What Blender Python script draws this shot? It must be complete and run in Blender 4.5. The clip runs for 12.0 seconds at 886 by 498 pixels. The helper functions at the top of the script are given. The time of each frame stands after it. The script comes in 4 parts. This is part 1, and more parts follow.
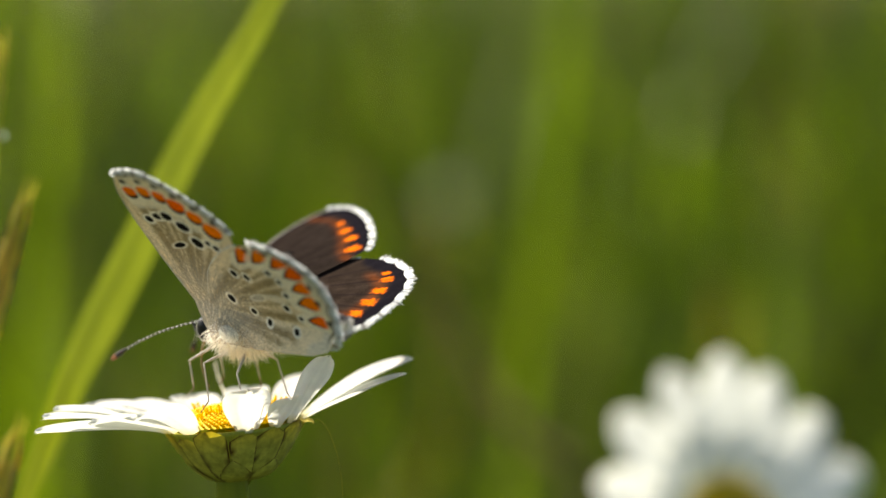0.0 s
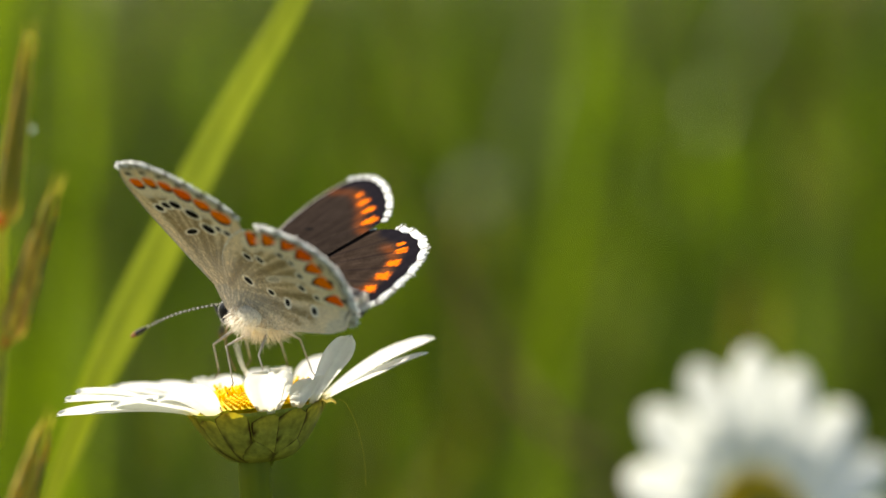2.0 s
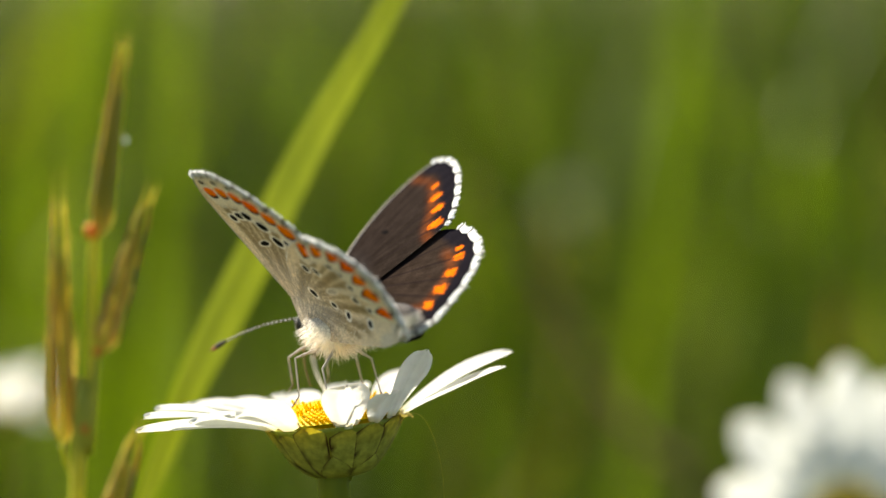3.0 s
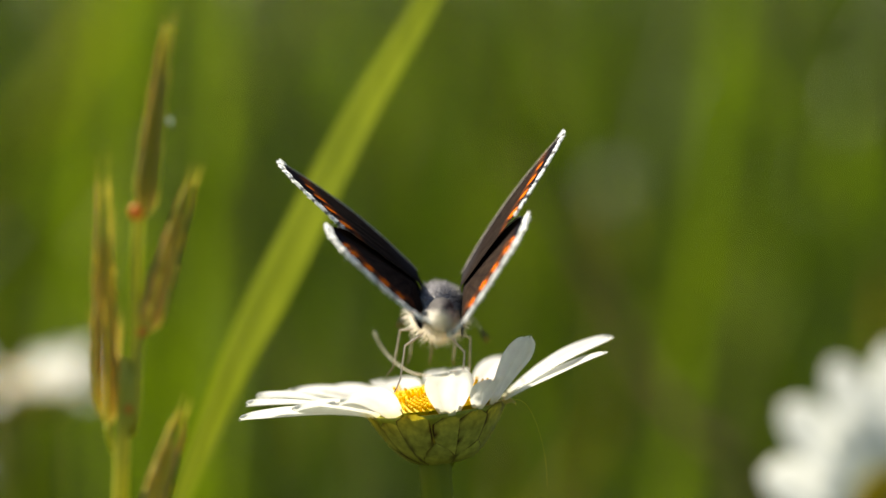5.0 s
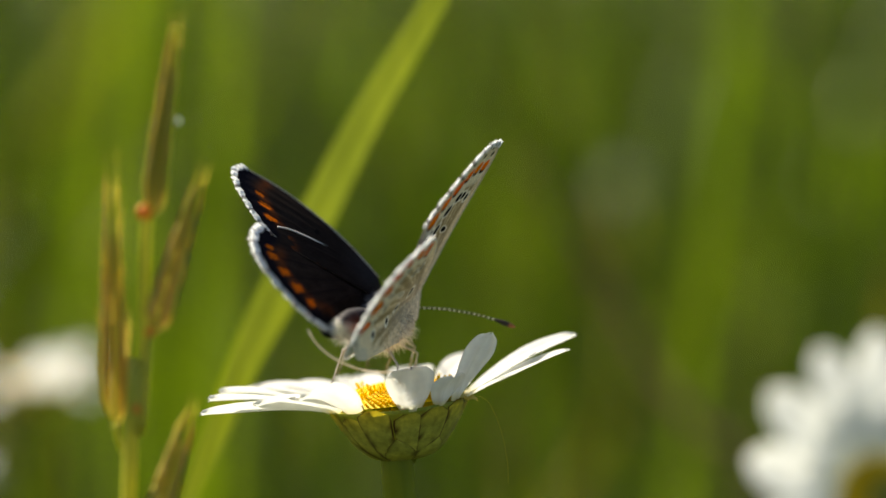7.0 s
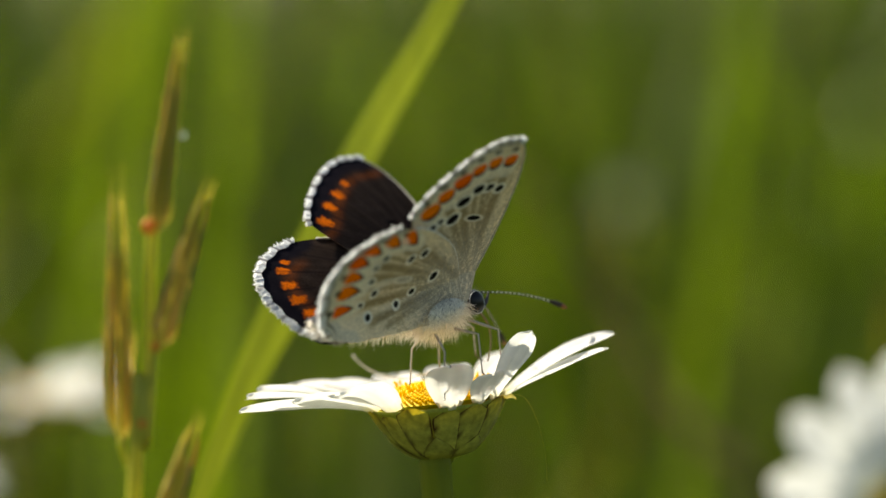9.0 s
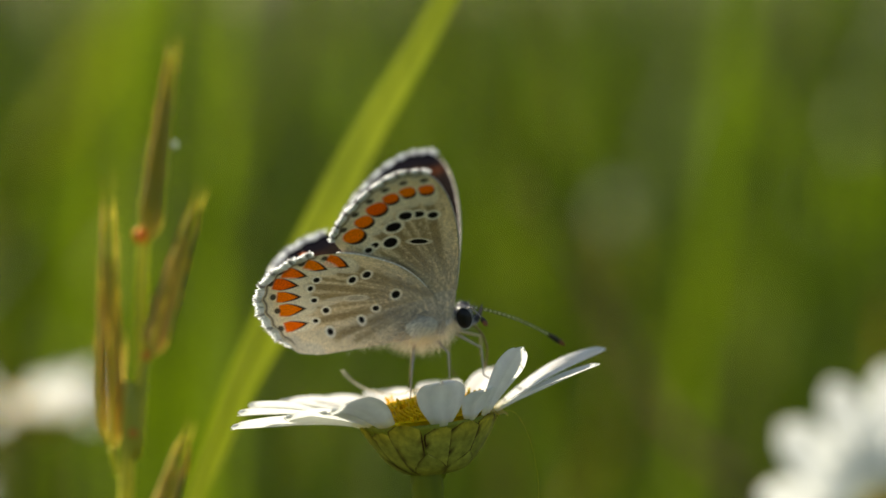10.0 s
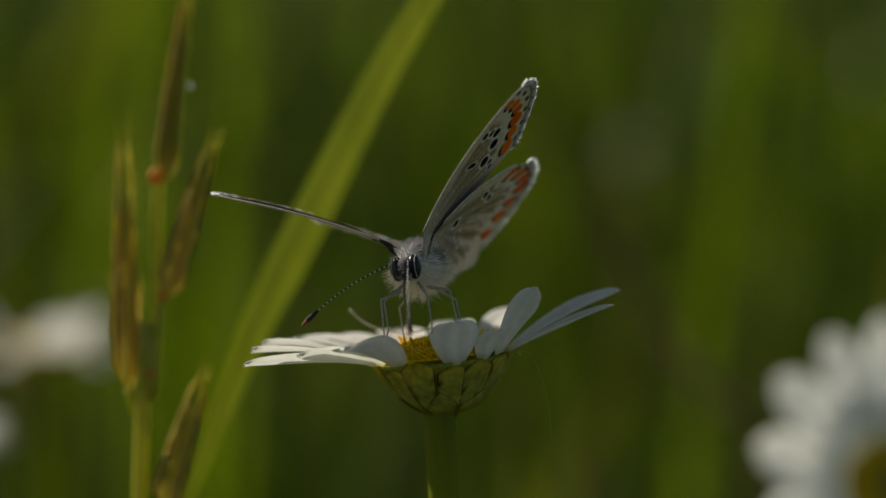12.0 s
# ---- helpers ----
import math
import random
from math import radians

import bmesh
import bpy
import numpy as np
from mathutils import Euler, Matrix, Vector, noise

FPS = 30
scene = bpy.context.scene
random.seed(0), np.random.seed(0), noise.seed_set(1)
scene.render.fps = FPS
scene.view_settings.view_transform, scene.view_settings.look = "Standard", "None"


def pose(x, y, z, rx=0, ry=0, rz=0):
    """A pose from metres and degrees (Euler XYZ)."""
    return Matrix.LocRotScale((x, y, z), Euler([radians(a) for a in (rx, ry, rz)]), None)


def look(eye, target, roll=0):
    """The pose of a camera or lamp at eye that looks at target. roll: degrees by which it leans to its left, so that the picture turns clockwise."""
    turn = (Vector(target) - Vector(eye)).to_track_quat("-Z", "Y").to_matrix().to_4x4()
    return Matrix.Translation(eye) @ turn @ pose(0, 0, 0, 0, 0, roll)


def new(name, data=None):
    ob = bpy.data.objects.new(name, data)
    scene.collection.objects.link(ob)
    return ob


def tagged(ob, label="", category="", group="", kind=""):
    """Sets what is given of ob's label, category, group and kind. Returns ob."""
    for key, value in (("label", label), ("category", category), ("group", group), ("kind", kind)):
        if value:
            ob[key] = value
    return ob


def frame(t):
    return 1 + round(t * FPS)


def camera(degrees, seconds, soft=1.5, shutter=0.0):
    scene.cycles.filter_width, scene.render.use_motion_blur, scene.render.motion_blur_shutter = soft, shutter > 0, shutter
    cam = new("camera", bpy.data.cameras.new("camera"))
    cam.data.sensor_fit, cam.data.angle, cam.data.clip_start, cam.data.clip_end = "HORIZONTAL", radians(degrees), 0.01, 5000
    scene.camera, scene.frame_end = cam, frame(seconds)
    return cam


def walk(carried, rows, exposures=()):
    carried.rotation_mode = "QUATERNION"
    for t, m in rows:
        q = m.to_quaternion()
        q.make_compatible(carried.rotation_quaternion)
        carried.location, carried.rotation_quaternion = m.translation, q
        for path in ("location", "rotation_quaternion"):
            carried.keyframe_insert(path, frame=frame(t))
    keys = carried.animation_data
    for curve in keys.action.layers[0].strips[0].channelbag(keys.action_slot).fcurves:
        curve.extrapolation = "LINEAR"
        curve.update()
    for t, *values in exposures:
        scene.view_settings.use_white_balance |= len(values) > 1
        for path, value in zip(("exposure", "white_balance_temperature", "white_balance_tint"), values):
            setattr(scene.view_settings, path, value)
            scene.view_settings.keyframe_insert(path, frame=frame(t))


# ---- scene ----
# ---- camera and walk ----
cam = camera(20.0, 12.0, soft=1.5)
cam.data.dof.use_dof = True
cam.data.dof.focus_distance = 0.1665
cam.data.dof.aperture_fstop = 13.5
EYE = (0.0, 0.0, 0.36)
# seconds, turn to the left, tilt up (degrees); the camera pans on the spot
PAN = [
    (0, -3.975, -6.345),
    (0.5, -4.091, -6.410),
    (1, -3.757, -6.436),
    (1.5, -3.616, -6.564),
    (2, -3.347, -6.474),
    (2.5, -2.228, -6.539),
    (3, -1.263, -6.217),
    (3.5, -0.528, -6.822),
    (3.7, -0.077, -6.732),
    (5.3, -0.283, -6.577),
    (5.5, 0.000, -6.500),
    (6, 0.657, -6.874),
    (6.5, -0.193, -7.144),
    (6.6, -0.232, -6.951),
    (7, -0.077, -6.642),
    (7.2, 0.090, -7.312),
    (8.8, -0.180, -6.487),
    (9, 0.039, -6.307),
    (9.5, -0.258, -6.178),
    (10, -0.155, -6.101),
    (10.5, 0.064, -6.229),
    (11, 0.026, -7.015),
    (11.5, 0.335, -7.338),
    (12, 0.193, -7.441),
]
FADE = [(t, stops, 7250, 9) for t, stops in ((0, 1.50), (2.5, 1.54), (3.7, 1.52), (5.3, 1.28), (10.2, 1.28), (10.9, 1.38), (11.2, 1.38), (11.5, 1.12), (11.8, 0.52), (12.0, 0.08))]
walk(cam, [(t, pose(*EYE, 90 + tilt, 0, turn)) for t, turn, tilt in PAN], FADE)

# ---- world and sun ----
SUN_AZ, SUN_EL = radians(143), radians(40)   # azimuth from +x, counter-clockwise
world = bpy.data.worlds.new("sky")
scene.world = world
world.use_nodes = True
wn = world.node_tree.nodes
sky = wn.new("ShaderNodeTexSky")
sky.sky_type, sky.sun_disc = "NISHITA", False
sky.sun_elevation, sky.sun_rotation = SUN_EL, radians(90) - SUN_AZ
world.node_tree.links.new(sky.outputs[0], wn["Background"].inputs[0])
wn["Background"].inputs[1].default_value = 0.07
sun = new("sun", bpy.data.lights.new("sun", "SUN"))
sun.data.energy, sun.data.angle, sun.data.color = 5.0, radians(1.2), (1.0, 0.94, 0.84)
sun_dir = Vector((math.cos(SUN_EL) * math.cos(SUN_AZ), math.cos(SUN_EL) * math.sin(SUN_AZ), math.sin(SUN_EL)))
sun.matrix_world = look(sun_dir * 5, (0, 0, 0))

# ---- materials ----
MM = 0.001


def surface(name, rough=0.6, thin=0.0, spec=0.3, sheen=0.0):
    """A node material: returns (material, nodes, links, base colour socket users)."""
    m = bpy.data.materials.new(name)
    m.use_nodes = True
    nt = m.node_tree
    nd, ln = nt.nodes, nt.links
    b = nd["Principled BSDF"]
    b.inputs["Roughness"].default_value = rough
    b.inputs["Specular IOR Level"].default_value = spec
    b.inputs["Sheen Weight"].default_value = sheen
    tr = None
    if thin:
        tr = nd.new("ShaderNodeBsdfTranslucent")
        mix = nd.new("ShaderNodeMixShader")
        mix.inputs[0].default_value = thin
        ln.new(b.outputs[0], mix.inputs[1])
        ln.new(tr.outputs[0], mix.inputs[2])
        ln.new(mix.outputs[0], nd["Material Output"].inputs[0])
    return m, nd, ln, b, tr


def tint(nd, ln, b, tr, socket, glow=None):
    """Feed a colour into the surface and, tinted by glow, into what shines through it."""
    ln.new(socket, b.inputs["Base Color"])
    if tr:
        if glow:
            mx = nd.new("ShaderNodeMix")
            mx.data_type, mx.blend_type = "RGBA", "MULTIPLY"
            mx.inputs["Factor"].default_value = 1
            ln.new(socket, mx.inputs["A"])
            mx.inputs["B"].default_value = (*glow, 1)
            ln.new(mx.outputs["Result"], tr.inputs[0])
        else:
            ln.new(socket, tr.inputs[0])


def ramp(nd, ln, source, stops):
    r = nd.new("ShaderNodeValToRGB")
    el = r.color_ramp.elements
    while len(el) < len(stops):
        el.new(0.5)
    for e, (p, c) in zip(el, stops):
        e.position, e.color = p, (*c, 1)
    ln.new(source, r.inputs[0])
    return r.outputs[0]


def noise_tex(nd, ln, scale, detail=4, stretch=(1, 1, 1)):
    tc, mp, nz = nd.new("ShaderNodeTexCoord"), nd.new("ShaderNodeMapping"), nd.new("ShaderNodeTexNoise")
    mp.inputs["Scale"].default_value = stretch
    nz.inputs["Scale"].default_value, nz.inputs["Detail"].default_value = scale, detail
    ln.new(tc.outputs["Object"], mp.inputs[0])
    ln.new(mp.outputs[0], nz.inputs[0])
    return nz.outputs[0]


def relief(nd, ln, b, height, strength, distance):
    bp = nd.new("ShaderNodeBump")
    bp.inputs["Strength"].default_value, bp.inputs["Distance"].default_value = strength, distance
    ln.new(height, bp.inputs["Height"])
    ln.new(bp.outputs[0], b.inputs["Normal"])


def mixed(nd, ln, a, c, mode="MULTIPLY", fac=1.0):
    mx = nd.new("ShaderNodeMix")
    mx.data_type, mx.blend_type = "RGBA", mode
    mx.inputs["Factor"].default_value = fac
    ln.new(a, mx.inputs["A"])
    ln.new(c, mx.inputs["B"])
    return mx.outputs["Result"]


def painted(name, rough, thin, grain=(0.8, 1.15), scale=9000, glow=None, spec=0.25, sheen=0.0, bump=0.3):
    """Colours stored on the mesh (attribute 'hue'), with a fine grain over them."""
    m, nd, ln, b, tr = surface(name, rough, thin, spec, sheen)
    at = nd.new("ShaderNodeAttribute")
    at.attribute_name = "hue"
    nz = noise_tex(nd, ln, scale)
    g = ramp(nd, ln, nz, [(0.3, (grain[0],) * 3), (0.7, (grain[1],) * 3)])
    tint(nd, ln, b, tr, mixed(nd, ln, at.outputs["Color"], g), glow)
    if bump:
        relief(nd, ln, b, nz, bump, 0.00003)
    return m


def plain(name, lo, hi, rough, thin=0.0, scale=2000, stretch=(1, 1, 1), glow=None, spec=0.3, bump=0.3, dist=0.00005, island=0.0):
    """Two tones by noise; island adds a change from piece to piece."""
    m, nd, ln, b, tr = surface(name, rough, thin, spec)
    nz = noise_tex(nd, ln, scale, 5, stretch)
    col = ramp(nd, ln, nz, [(0.3, lo), (0.7, hi)])
    if island:
        geo = nd.new("ShaderNodeNewGeometry")
        v = ramp(nd, ln, geo.outputs["Random Per Island"], [(0.0, (1 - island,) * 3), (1.0, (1 + island,) * 3)])
        col = mixed(nd, ln, col, v)
    tint(nd, ln, b, tr, col, glow)
    if bump:
        relief(nd, ln, b, nz, bump, dist)
    return m


WING = painted("wing_scales", 0.8, 0.05, (0.66, 1.25), 11000, spec=0.0)
HAIR = painted("pale_hair", 0.7, 0.6, (0.9, 1.1), 3000, bump=0)
BODY = painted("body_scales", 0.75, 0.0, (0.7, 1.25), 7000, bump=0.6)
EYE_M = plain("compound_eye", (0.004, 0.004, 0.005), (0.008, 0.007, 0.007), 0.3, scale=4000, spec=0.25, bump=0.1)
PETAL = painted("petal", 0.6, 0.43, (0.93, 1.04), 1500, glow=(0.97, 1.0, 0.97), bump=0.15)
BRACT = painted("bract", 0.5, 0.32, (0.75, 1.2), 2200, glow=(1, 1, 0.5), bump=0.4)
STEM = plain("flower_stem", (0.19, 0.225, 0.012), (0.27, 0.30, 0.02), 0.45, 0.4, 900, (1, 1, 0.08), glow=(1, 1, 0.4))
HEART = plain("green_heart", (0.16, 0.16, 0.018), (0.30, 0.25, 0.025), 0.7, 0.1, 3000, island=0.2)
FLORET = plain("disc_floret", (0.90, 0.63, 0.008), (0.98, 0.76, 0.02), 0.6, 0.4, 3000, island=0.12)
BLADE = plain("grass_blade", (0.18, 0.235, 0.02), (0.25, 0.31, 0.03), 0.38, 0.5, 700, (1, 1, 0.04), glow=(1.0, 0.95, 0.35), spec=0.5)
HUSK = plain("dry_husk", (0.46, 0.45, 0.08), (0.70, 0.54, 0.17), 0.8, 0.6, 900, (1, 1, 0.15), glow=(1, 0.92, 0.55), spec=0.1, island=0.25)
STALK = plain("grass_stalk", (0.48, 0.50, 0.05), (0.60, 0.56, 0.08), 0.5, 0.45, 500, (1, 1, 0.1))
DEW = plain("dew", (0.7, 0.75, 0.7), (0.85, 0.88, 0.85), 0.15, 0.6, 500, bump=0)
STALK_DRY = plain("dry_stalk", (0.15, 0.105, 0.035), (0.23, 0.15, 0.055), 0.8, 0.2, 300, (1, 1, 0.1))
ANTHER = plain("anther", (0.75, 0.26, 0.03), (0.85, 0.36, 0.05), 0.6, 0.3, 3000)


def meadow(name, lo, hi, dry):
    m, nd, ln, b, tr = surface(name, 0.42, 0.42, 0.2)
    geo = nd.new("ShaderNodeNewGeometry")
    col = ramp(nd, ln, geo.outputs["Random Per Island"], [(0.0, lo), (0.55, tuple((a + c) / 2 for a, c in zip(lo, hi))), (0.86, hi), (0.97, dry)])
    nz = noise_tex(nd, ln, 60, 3, (1, 1, 0.1))
    g = ramp(nd, ln, nz, [(0.3, (0.8,) * 3), (0.7, (1.2,) * 3)])
    # broad patches of sun and shade, painted into the blade colour
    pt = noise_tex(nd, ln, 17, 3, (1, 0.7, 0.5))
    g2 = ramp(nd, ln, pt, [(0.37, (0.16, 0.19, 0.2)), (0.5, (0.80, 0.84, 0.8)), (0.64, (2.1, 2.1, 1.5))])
    # smaller sunlit and shadowed spots, multiplied into the colour as well
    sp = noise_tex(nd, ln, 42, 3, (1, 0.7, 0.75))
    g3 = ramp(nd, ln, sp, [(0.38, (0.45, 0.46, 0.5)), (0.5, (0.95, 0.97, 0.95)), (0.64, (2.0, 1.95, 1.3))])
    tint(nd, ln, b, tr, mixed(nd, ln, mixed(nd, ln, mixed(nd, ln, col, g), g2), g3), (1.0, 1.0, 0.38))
    return m


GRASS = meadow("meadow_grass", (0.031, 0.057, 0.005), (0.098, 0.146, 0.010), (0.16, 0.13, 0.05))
TALL_GREEN = plain("tall_blade", (0.125, 0.20, 0.011), (0.19, 0.27, 0.017), 0.55, 0.45, 60, (1, 1, 0.1), glow=(1, 1, 0.4), spec=0.1, bump=0)
# darker copy of GRASS: shade low among the blades put into its colour
SHADE_TONED = meadow("shade_toned_grass", (0.020, 0.037, 0.004), (0.056, 0.090, 0.007), (0.14, 0.11, 0.045))
SOIL = plain("meadow_ground", (0.03, 0.04, 0.010), (0.06, 0.07, 0.016), 0.9, scale=9, bump=0.6, dist=0.02)

# ---- building helpers ----


def part(name, geo, material, parent=None, label="", smooth=True):
    """Link one mesh: geo is (vertices in millimetres, faces) or with a colour for each vertex."""
    verts, faces = geo[0], geo[1]
    me = bpy.data.meshes.new(name)
    me.from_pydata([(x * MM, y * MM, z * MM) for x, y, z in verts], [], faces)
    if len(geo) > 2:
        at = me.color_attributes.new("hue", "FLOAT_COLOR", "POINT")
        flat = np.ones((len(verts), 4), dtype=np.float32)
        flat[:, :3] = np.asarray(geo[2], dtype=np.float32)
        at.data.foreach_set("color", flat.ravel())
    if smooth:
        me.polygons.foreach_set("use_smooth", [True] * len(me.polygons))
    me.materials.append(material)
    ob = new(name, me)
    if parent:
        ob.parent = parent
    if label:
        ob["label"] = label
    return ob


def join(*geos):
    verts, faces, cols = [], [], []
    for g in geos:
        n = len(verts)
        verts += list(g[0])
        faces += [tuple(i + n for i in f) for f in g[1]]
        if len(g) > 2:
            cols += list(g[2])
    return (verts, faces, cols) if cols else (verts, faces)


def grid_faces(nu, nv, wrap=False):
    out = []
    for i in range(nu - 1):
        for j in range(nv if wrap else nv - 1):
            k = (j + 1) % nv
            out.append((i * nv + j, i * nv + k, (i + 1) * nv + k, (i + 1) * nv + j))
    return out


def tube(points, radii, n=8, colour=None):
    """A round tube through points, with closed ends; colour(i) gives each ring's colour."""
    pts = [Vector(p) for p in points]
    verts, cols = [], []
    side = None
    for i, p in enumerate(pts):
        d = (pts[min(i + 1, len(pts) - 1)] - pts[max(i - 1, 0)]).normalized()
        if side is None:
            side = d.orthogonal().normalized()
        side = (side - d * side.dot(d)).normalized()
        up = d.cross(side)
        for j in range(n):
            a = 2 * math.pi * j / n
            verts.append(tuple(p + (side * math.cos(a) + up * math.sin(a)) * radii[i]))
            if colour:
                cols.append(colour(i))
    faces = grid_faces(len(pts), n, True)
    faces += [tuple(range(n))[::-1], tuple(range((len(pts) - 1) * n, len(pts) * n))]
    return (verts, faces, cols) if colour else (verts, faces)


def bent(a, b, c, n):
    """n points on the arc from a over control b to c."""
    a, b, c = Vector(a), Vector(b), Vector(c)
    return [a * (1 - t) ** 2 + b * 2 * t * (1 - t) + c * t * t for t in (i / (n - 1) for i in range(n))]


def spline(points, n, closed=True):
    """Catmull-Rom through 2D or 3D points, n samples."""
    p = np.array(points, dtype=float)
    k = len(p)
    out = []
    span = k if closed else k - 1
    for i in range(n):
        u = i * span / (n if closed else n - 1)
        j = min(int(u), span - 1)
        t = u - j
        if closed:
            a, b, c, d = (p[(j + o) % k] for o in (-1, 0, 1, 2))
        else:
            a, b, c, d = (p[min(max(j + o, 0), k - 1)] for o in (-1, 0, 1, 2))
        out.append(0.5 * (2 * b + (c - a) * t + (2 * a - 5 * b + 4 * c - d) * t * t + (3 * b - a - 3 * c + d) * t ** 3))
    return np.array(out)


def ellipsoid(c, r, nu=20, nv=28, colour=None, bend=None):
    verts, cols = [], []
    for i in range(nu):
        a = math.pi * i / (nu - 1)
        for j in range(nv):
            b = 2 * math.pi * j / nv
            n = Vector((-math.cos(a), math.sin(a) * math.cos(b), math.sin(a) * math.sin(b)))
            v = Vector((c[0] + r[0] * n.x, c[1] + r[1] * n.y, c[2] + r[2] * n.z))
            verts.append(tuple(bend(v) if bend else v))
            if colour:
                cols.append(colour(n, v))
    return (verts, grid_faces(nu, nv, True), cols) if colour else (verts, grid_faces(nu, nv, True))


def slivers(roots, ways, lengths, width, cols):
    """Thin tapering hairs, one triangle pair each."""
    verts, faces, hue = [], [], []
    for p, d, l, c in zip(roots, ways, lengths, cols):
        d = Vector(d).normalized()
        s = d.orthogonal().normalized()
        s.rotate(Matrix.Rotation(random.uniform(0, 6.28), 3, d))
        p = Vector(p)
        droop = Vector((random.gauss(0, 0.12), random.gauss(0, 0.12), random.gauss(0, 0.12))) * l
        n = len(verts)
        verts += [tuple(p - s * width / 2), tuple(p + s * width / 2), tuple(p + d * l * 0.6 + s * width * 0.4),
                  tuple(p + d * l * 0.6 - s * width * 0.4), tuple(p + d * l + droop)]
        faces += [(n, n + 1, n + 2, n + 3), (n + 3, n + 2, n + 4)]
        hue += [c] * 5
    return verts, faces, hue


# ---- ground and meadow ----
# x, y in metres; height, width in millimetres; lean, sag; bright or dull
TALL = [
    (-0.049, 0.38, 460, 5.0, 0.9, 40, True), (-0.096, 0.50, 480, 7.0, 0.5, 60, True), (-0.040, 0.44, 470, 5.0, 1.8, 60, False), (-0.004, 0.42, 420, 4.0, 0.4, 45, False),
    (0.0265, 0.42, 450, 6.0, 0.6, 45, True), (0.052, 0.43, 430, 4.0, 2.5, 60, False), (0.074, 0.55, 500, 7.0, 1.0, 70, False), (0.064, 0.42, 380, 4.5, 2.4, 60, False),
    (-0.060, 0.45, 440, 5.0, 2.2, 50, False), (0.030, 0.55, 470, 7.0, 0.8, 80, False), (-0.02, 0.6, 500, 7.0, 2.0, 90, False), (0.100, 0.55, 460, 7.0, 2.0, 80, False),
    (0.115, 0.62, 480, 9.0, 1.2, 60, False),
    (-0.070, 0.50, 470, 6.0, 1.2, 50, True)]

ground_verts = []
rings = [0, 0.5, 1, 1.6, 2.4, 3.5, 5, 8, 14, 30, 80, 250, 900]
for r in rings:
    for j in range(48):
        a = 2 * math.pi * j / 48
        x, y = r * math.cos(a), r * math.sin(a)
        ground_verts.append((x * 1000, y * 1000, 1000 * (0.02 * noise.noise((x * 0.9, y * 0.9, 0)) + 0.004 * noise.noise((x * 7, y * 7, 3)))))
ground = part("ground", (ground_verts, grid_faces(len(rings), 48, True)), SOIL)
tagged(ground, "green-brown meadow soil under the grass", "ground", kind="structure")


def ribbon(root, lean, height, width, sag, n=6, fold=0.25, twist=0.0):
    """A grass blade as a folded, tapering, drooping ribbon, in millimetres."""
    verts = []
    lx, ly = math.cos(lean), math.sin(lean)
    sx, sy = math.cos(twist), math.sin(twist)
    for i in range(n):
        t = i / (n - 1)
        c = Vector((root[0] + lx * sag * t * t, root[1] + ly * sag * t * t, root[2] + height * (t - 0.18 * (sag / height) * t * t)))
        w = width * 0.5 * (1 - t ** 2.2) * (0.65 + 0.7 * min(t * 2.5, 1) * 0.5) + 0.03
        up = Vector((-sy, sx, 0)) * (fold * w)
        verts += [tuple(c + Vector((sx, sy, 0)) * -w + up), tuple(c), tuple(c + Vector((sx, sy, 0)) * w + up)]
    return verts, grid_faces(n, 3)


def meadow_patch(name, count, place, heights, widths, label, material=GRASS):
    verts, faces = [], []
    for _ in range(count):
        x, y = place()
        h = random.uniform(*heights) * (0.82 if 0 < y < 0.7 else 1.0 if y < 1 else 1.25)
        g = ribbon((x * 1000, y * 1000, -15), random.uniform(0, 6.28), h, random.uniform(*widths), h * random.uniform(0.05, 0.55), 5,
                   twist=random.uniform(-1.0, 1.0))
        n = len(verts)
        verts += g[0]
        faces += [tuple(i + n for i in f) for f in g[1]]
    ob = part(name, (verts, faces), material)
    return tagged(ob, label, "grass", kind="stuff")


def all_round():
    """A place in the meadow, thinner with distance, outside the open spot where the daisy stands."""
    while True:
        r, a = 0.3 + 3.4 * random.random() ** 0.9, random.uniform(0, 2 * math.pi)
        if random.random() < 0.2:
            r = 2.2 + random.expovariate(0.4)
        x, y = r * math.cos(a), 0.15 + r * math.sin(a)
        if abs(x + 0.12) > 0.48 or abs(y - 0.04) > 0.4:
            return x, y


def under():
    return random.uniform(-0.55, 0.34), random.uniform(-0.33, 0.42)


meadow_patch("meadow_grass", 23000, all_round, (220, 560), (2.5, 7.0), "tall green meadow grass, patches of sun and shade in its colour")
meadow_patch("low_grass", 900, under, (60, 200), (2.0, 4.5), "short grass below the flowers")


def tuft_place():
    return random.uniform(-0.005, 0.085), random.uniform(0.36, 0.55)


meadow_patch("grass_tuft", 130, tuft_place, (290, 400), (3.0, 7.0), "shorter grass in dark shade tones between the tall blades", SHADE_TONED)


def front_place():
    return random.uniform(-0.12, 0.12), random.uniform(0.345, 0.42)


meadow_patch("grass_tuft", 380, front_place, (290, 400), (3.0, 6.0), "crossing grass in dark shade tones in front of the tall blades", SHADE_TONED)


def low_place():
    return random.uniform(-0.005, 0.11), random.uniform(0.33, 0.40)


meadow_patch("grass_tuft", 180, low_place, (310, 385), (3.0, 6.0), "grass in dark shade tones below the tall blades", SHADE_TONED)


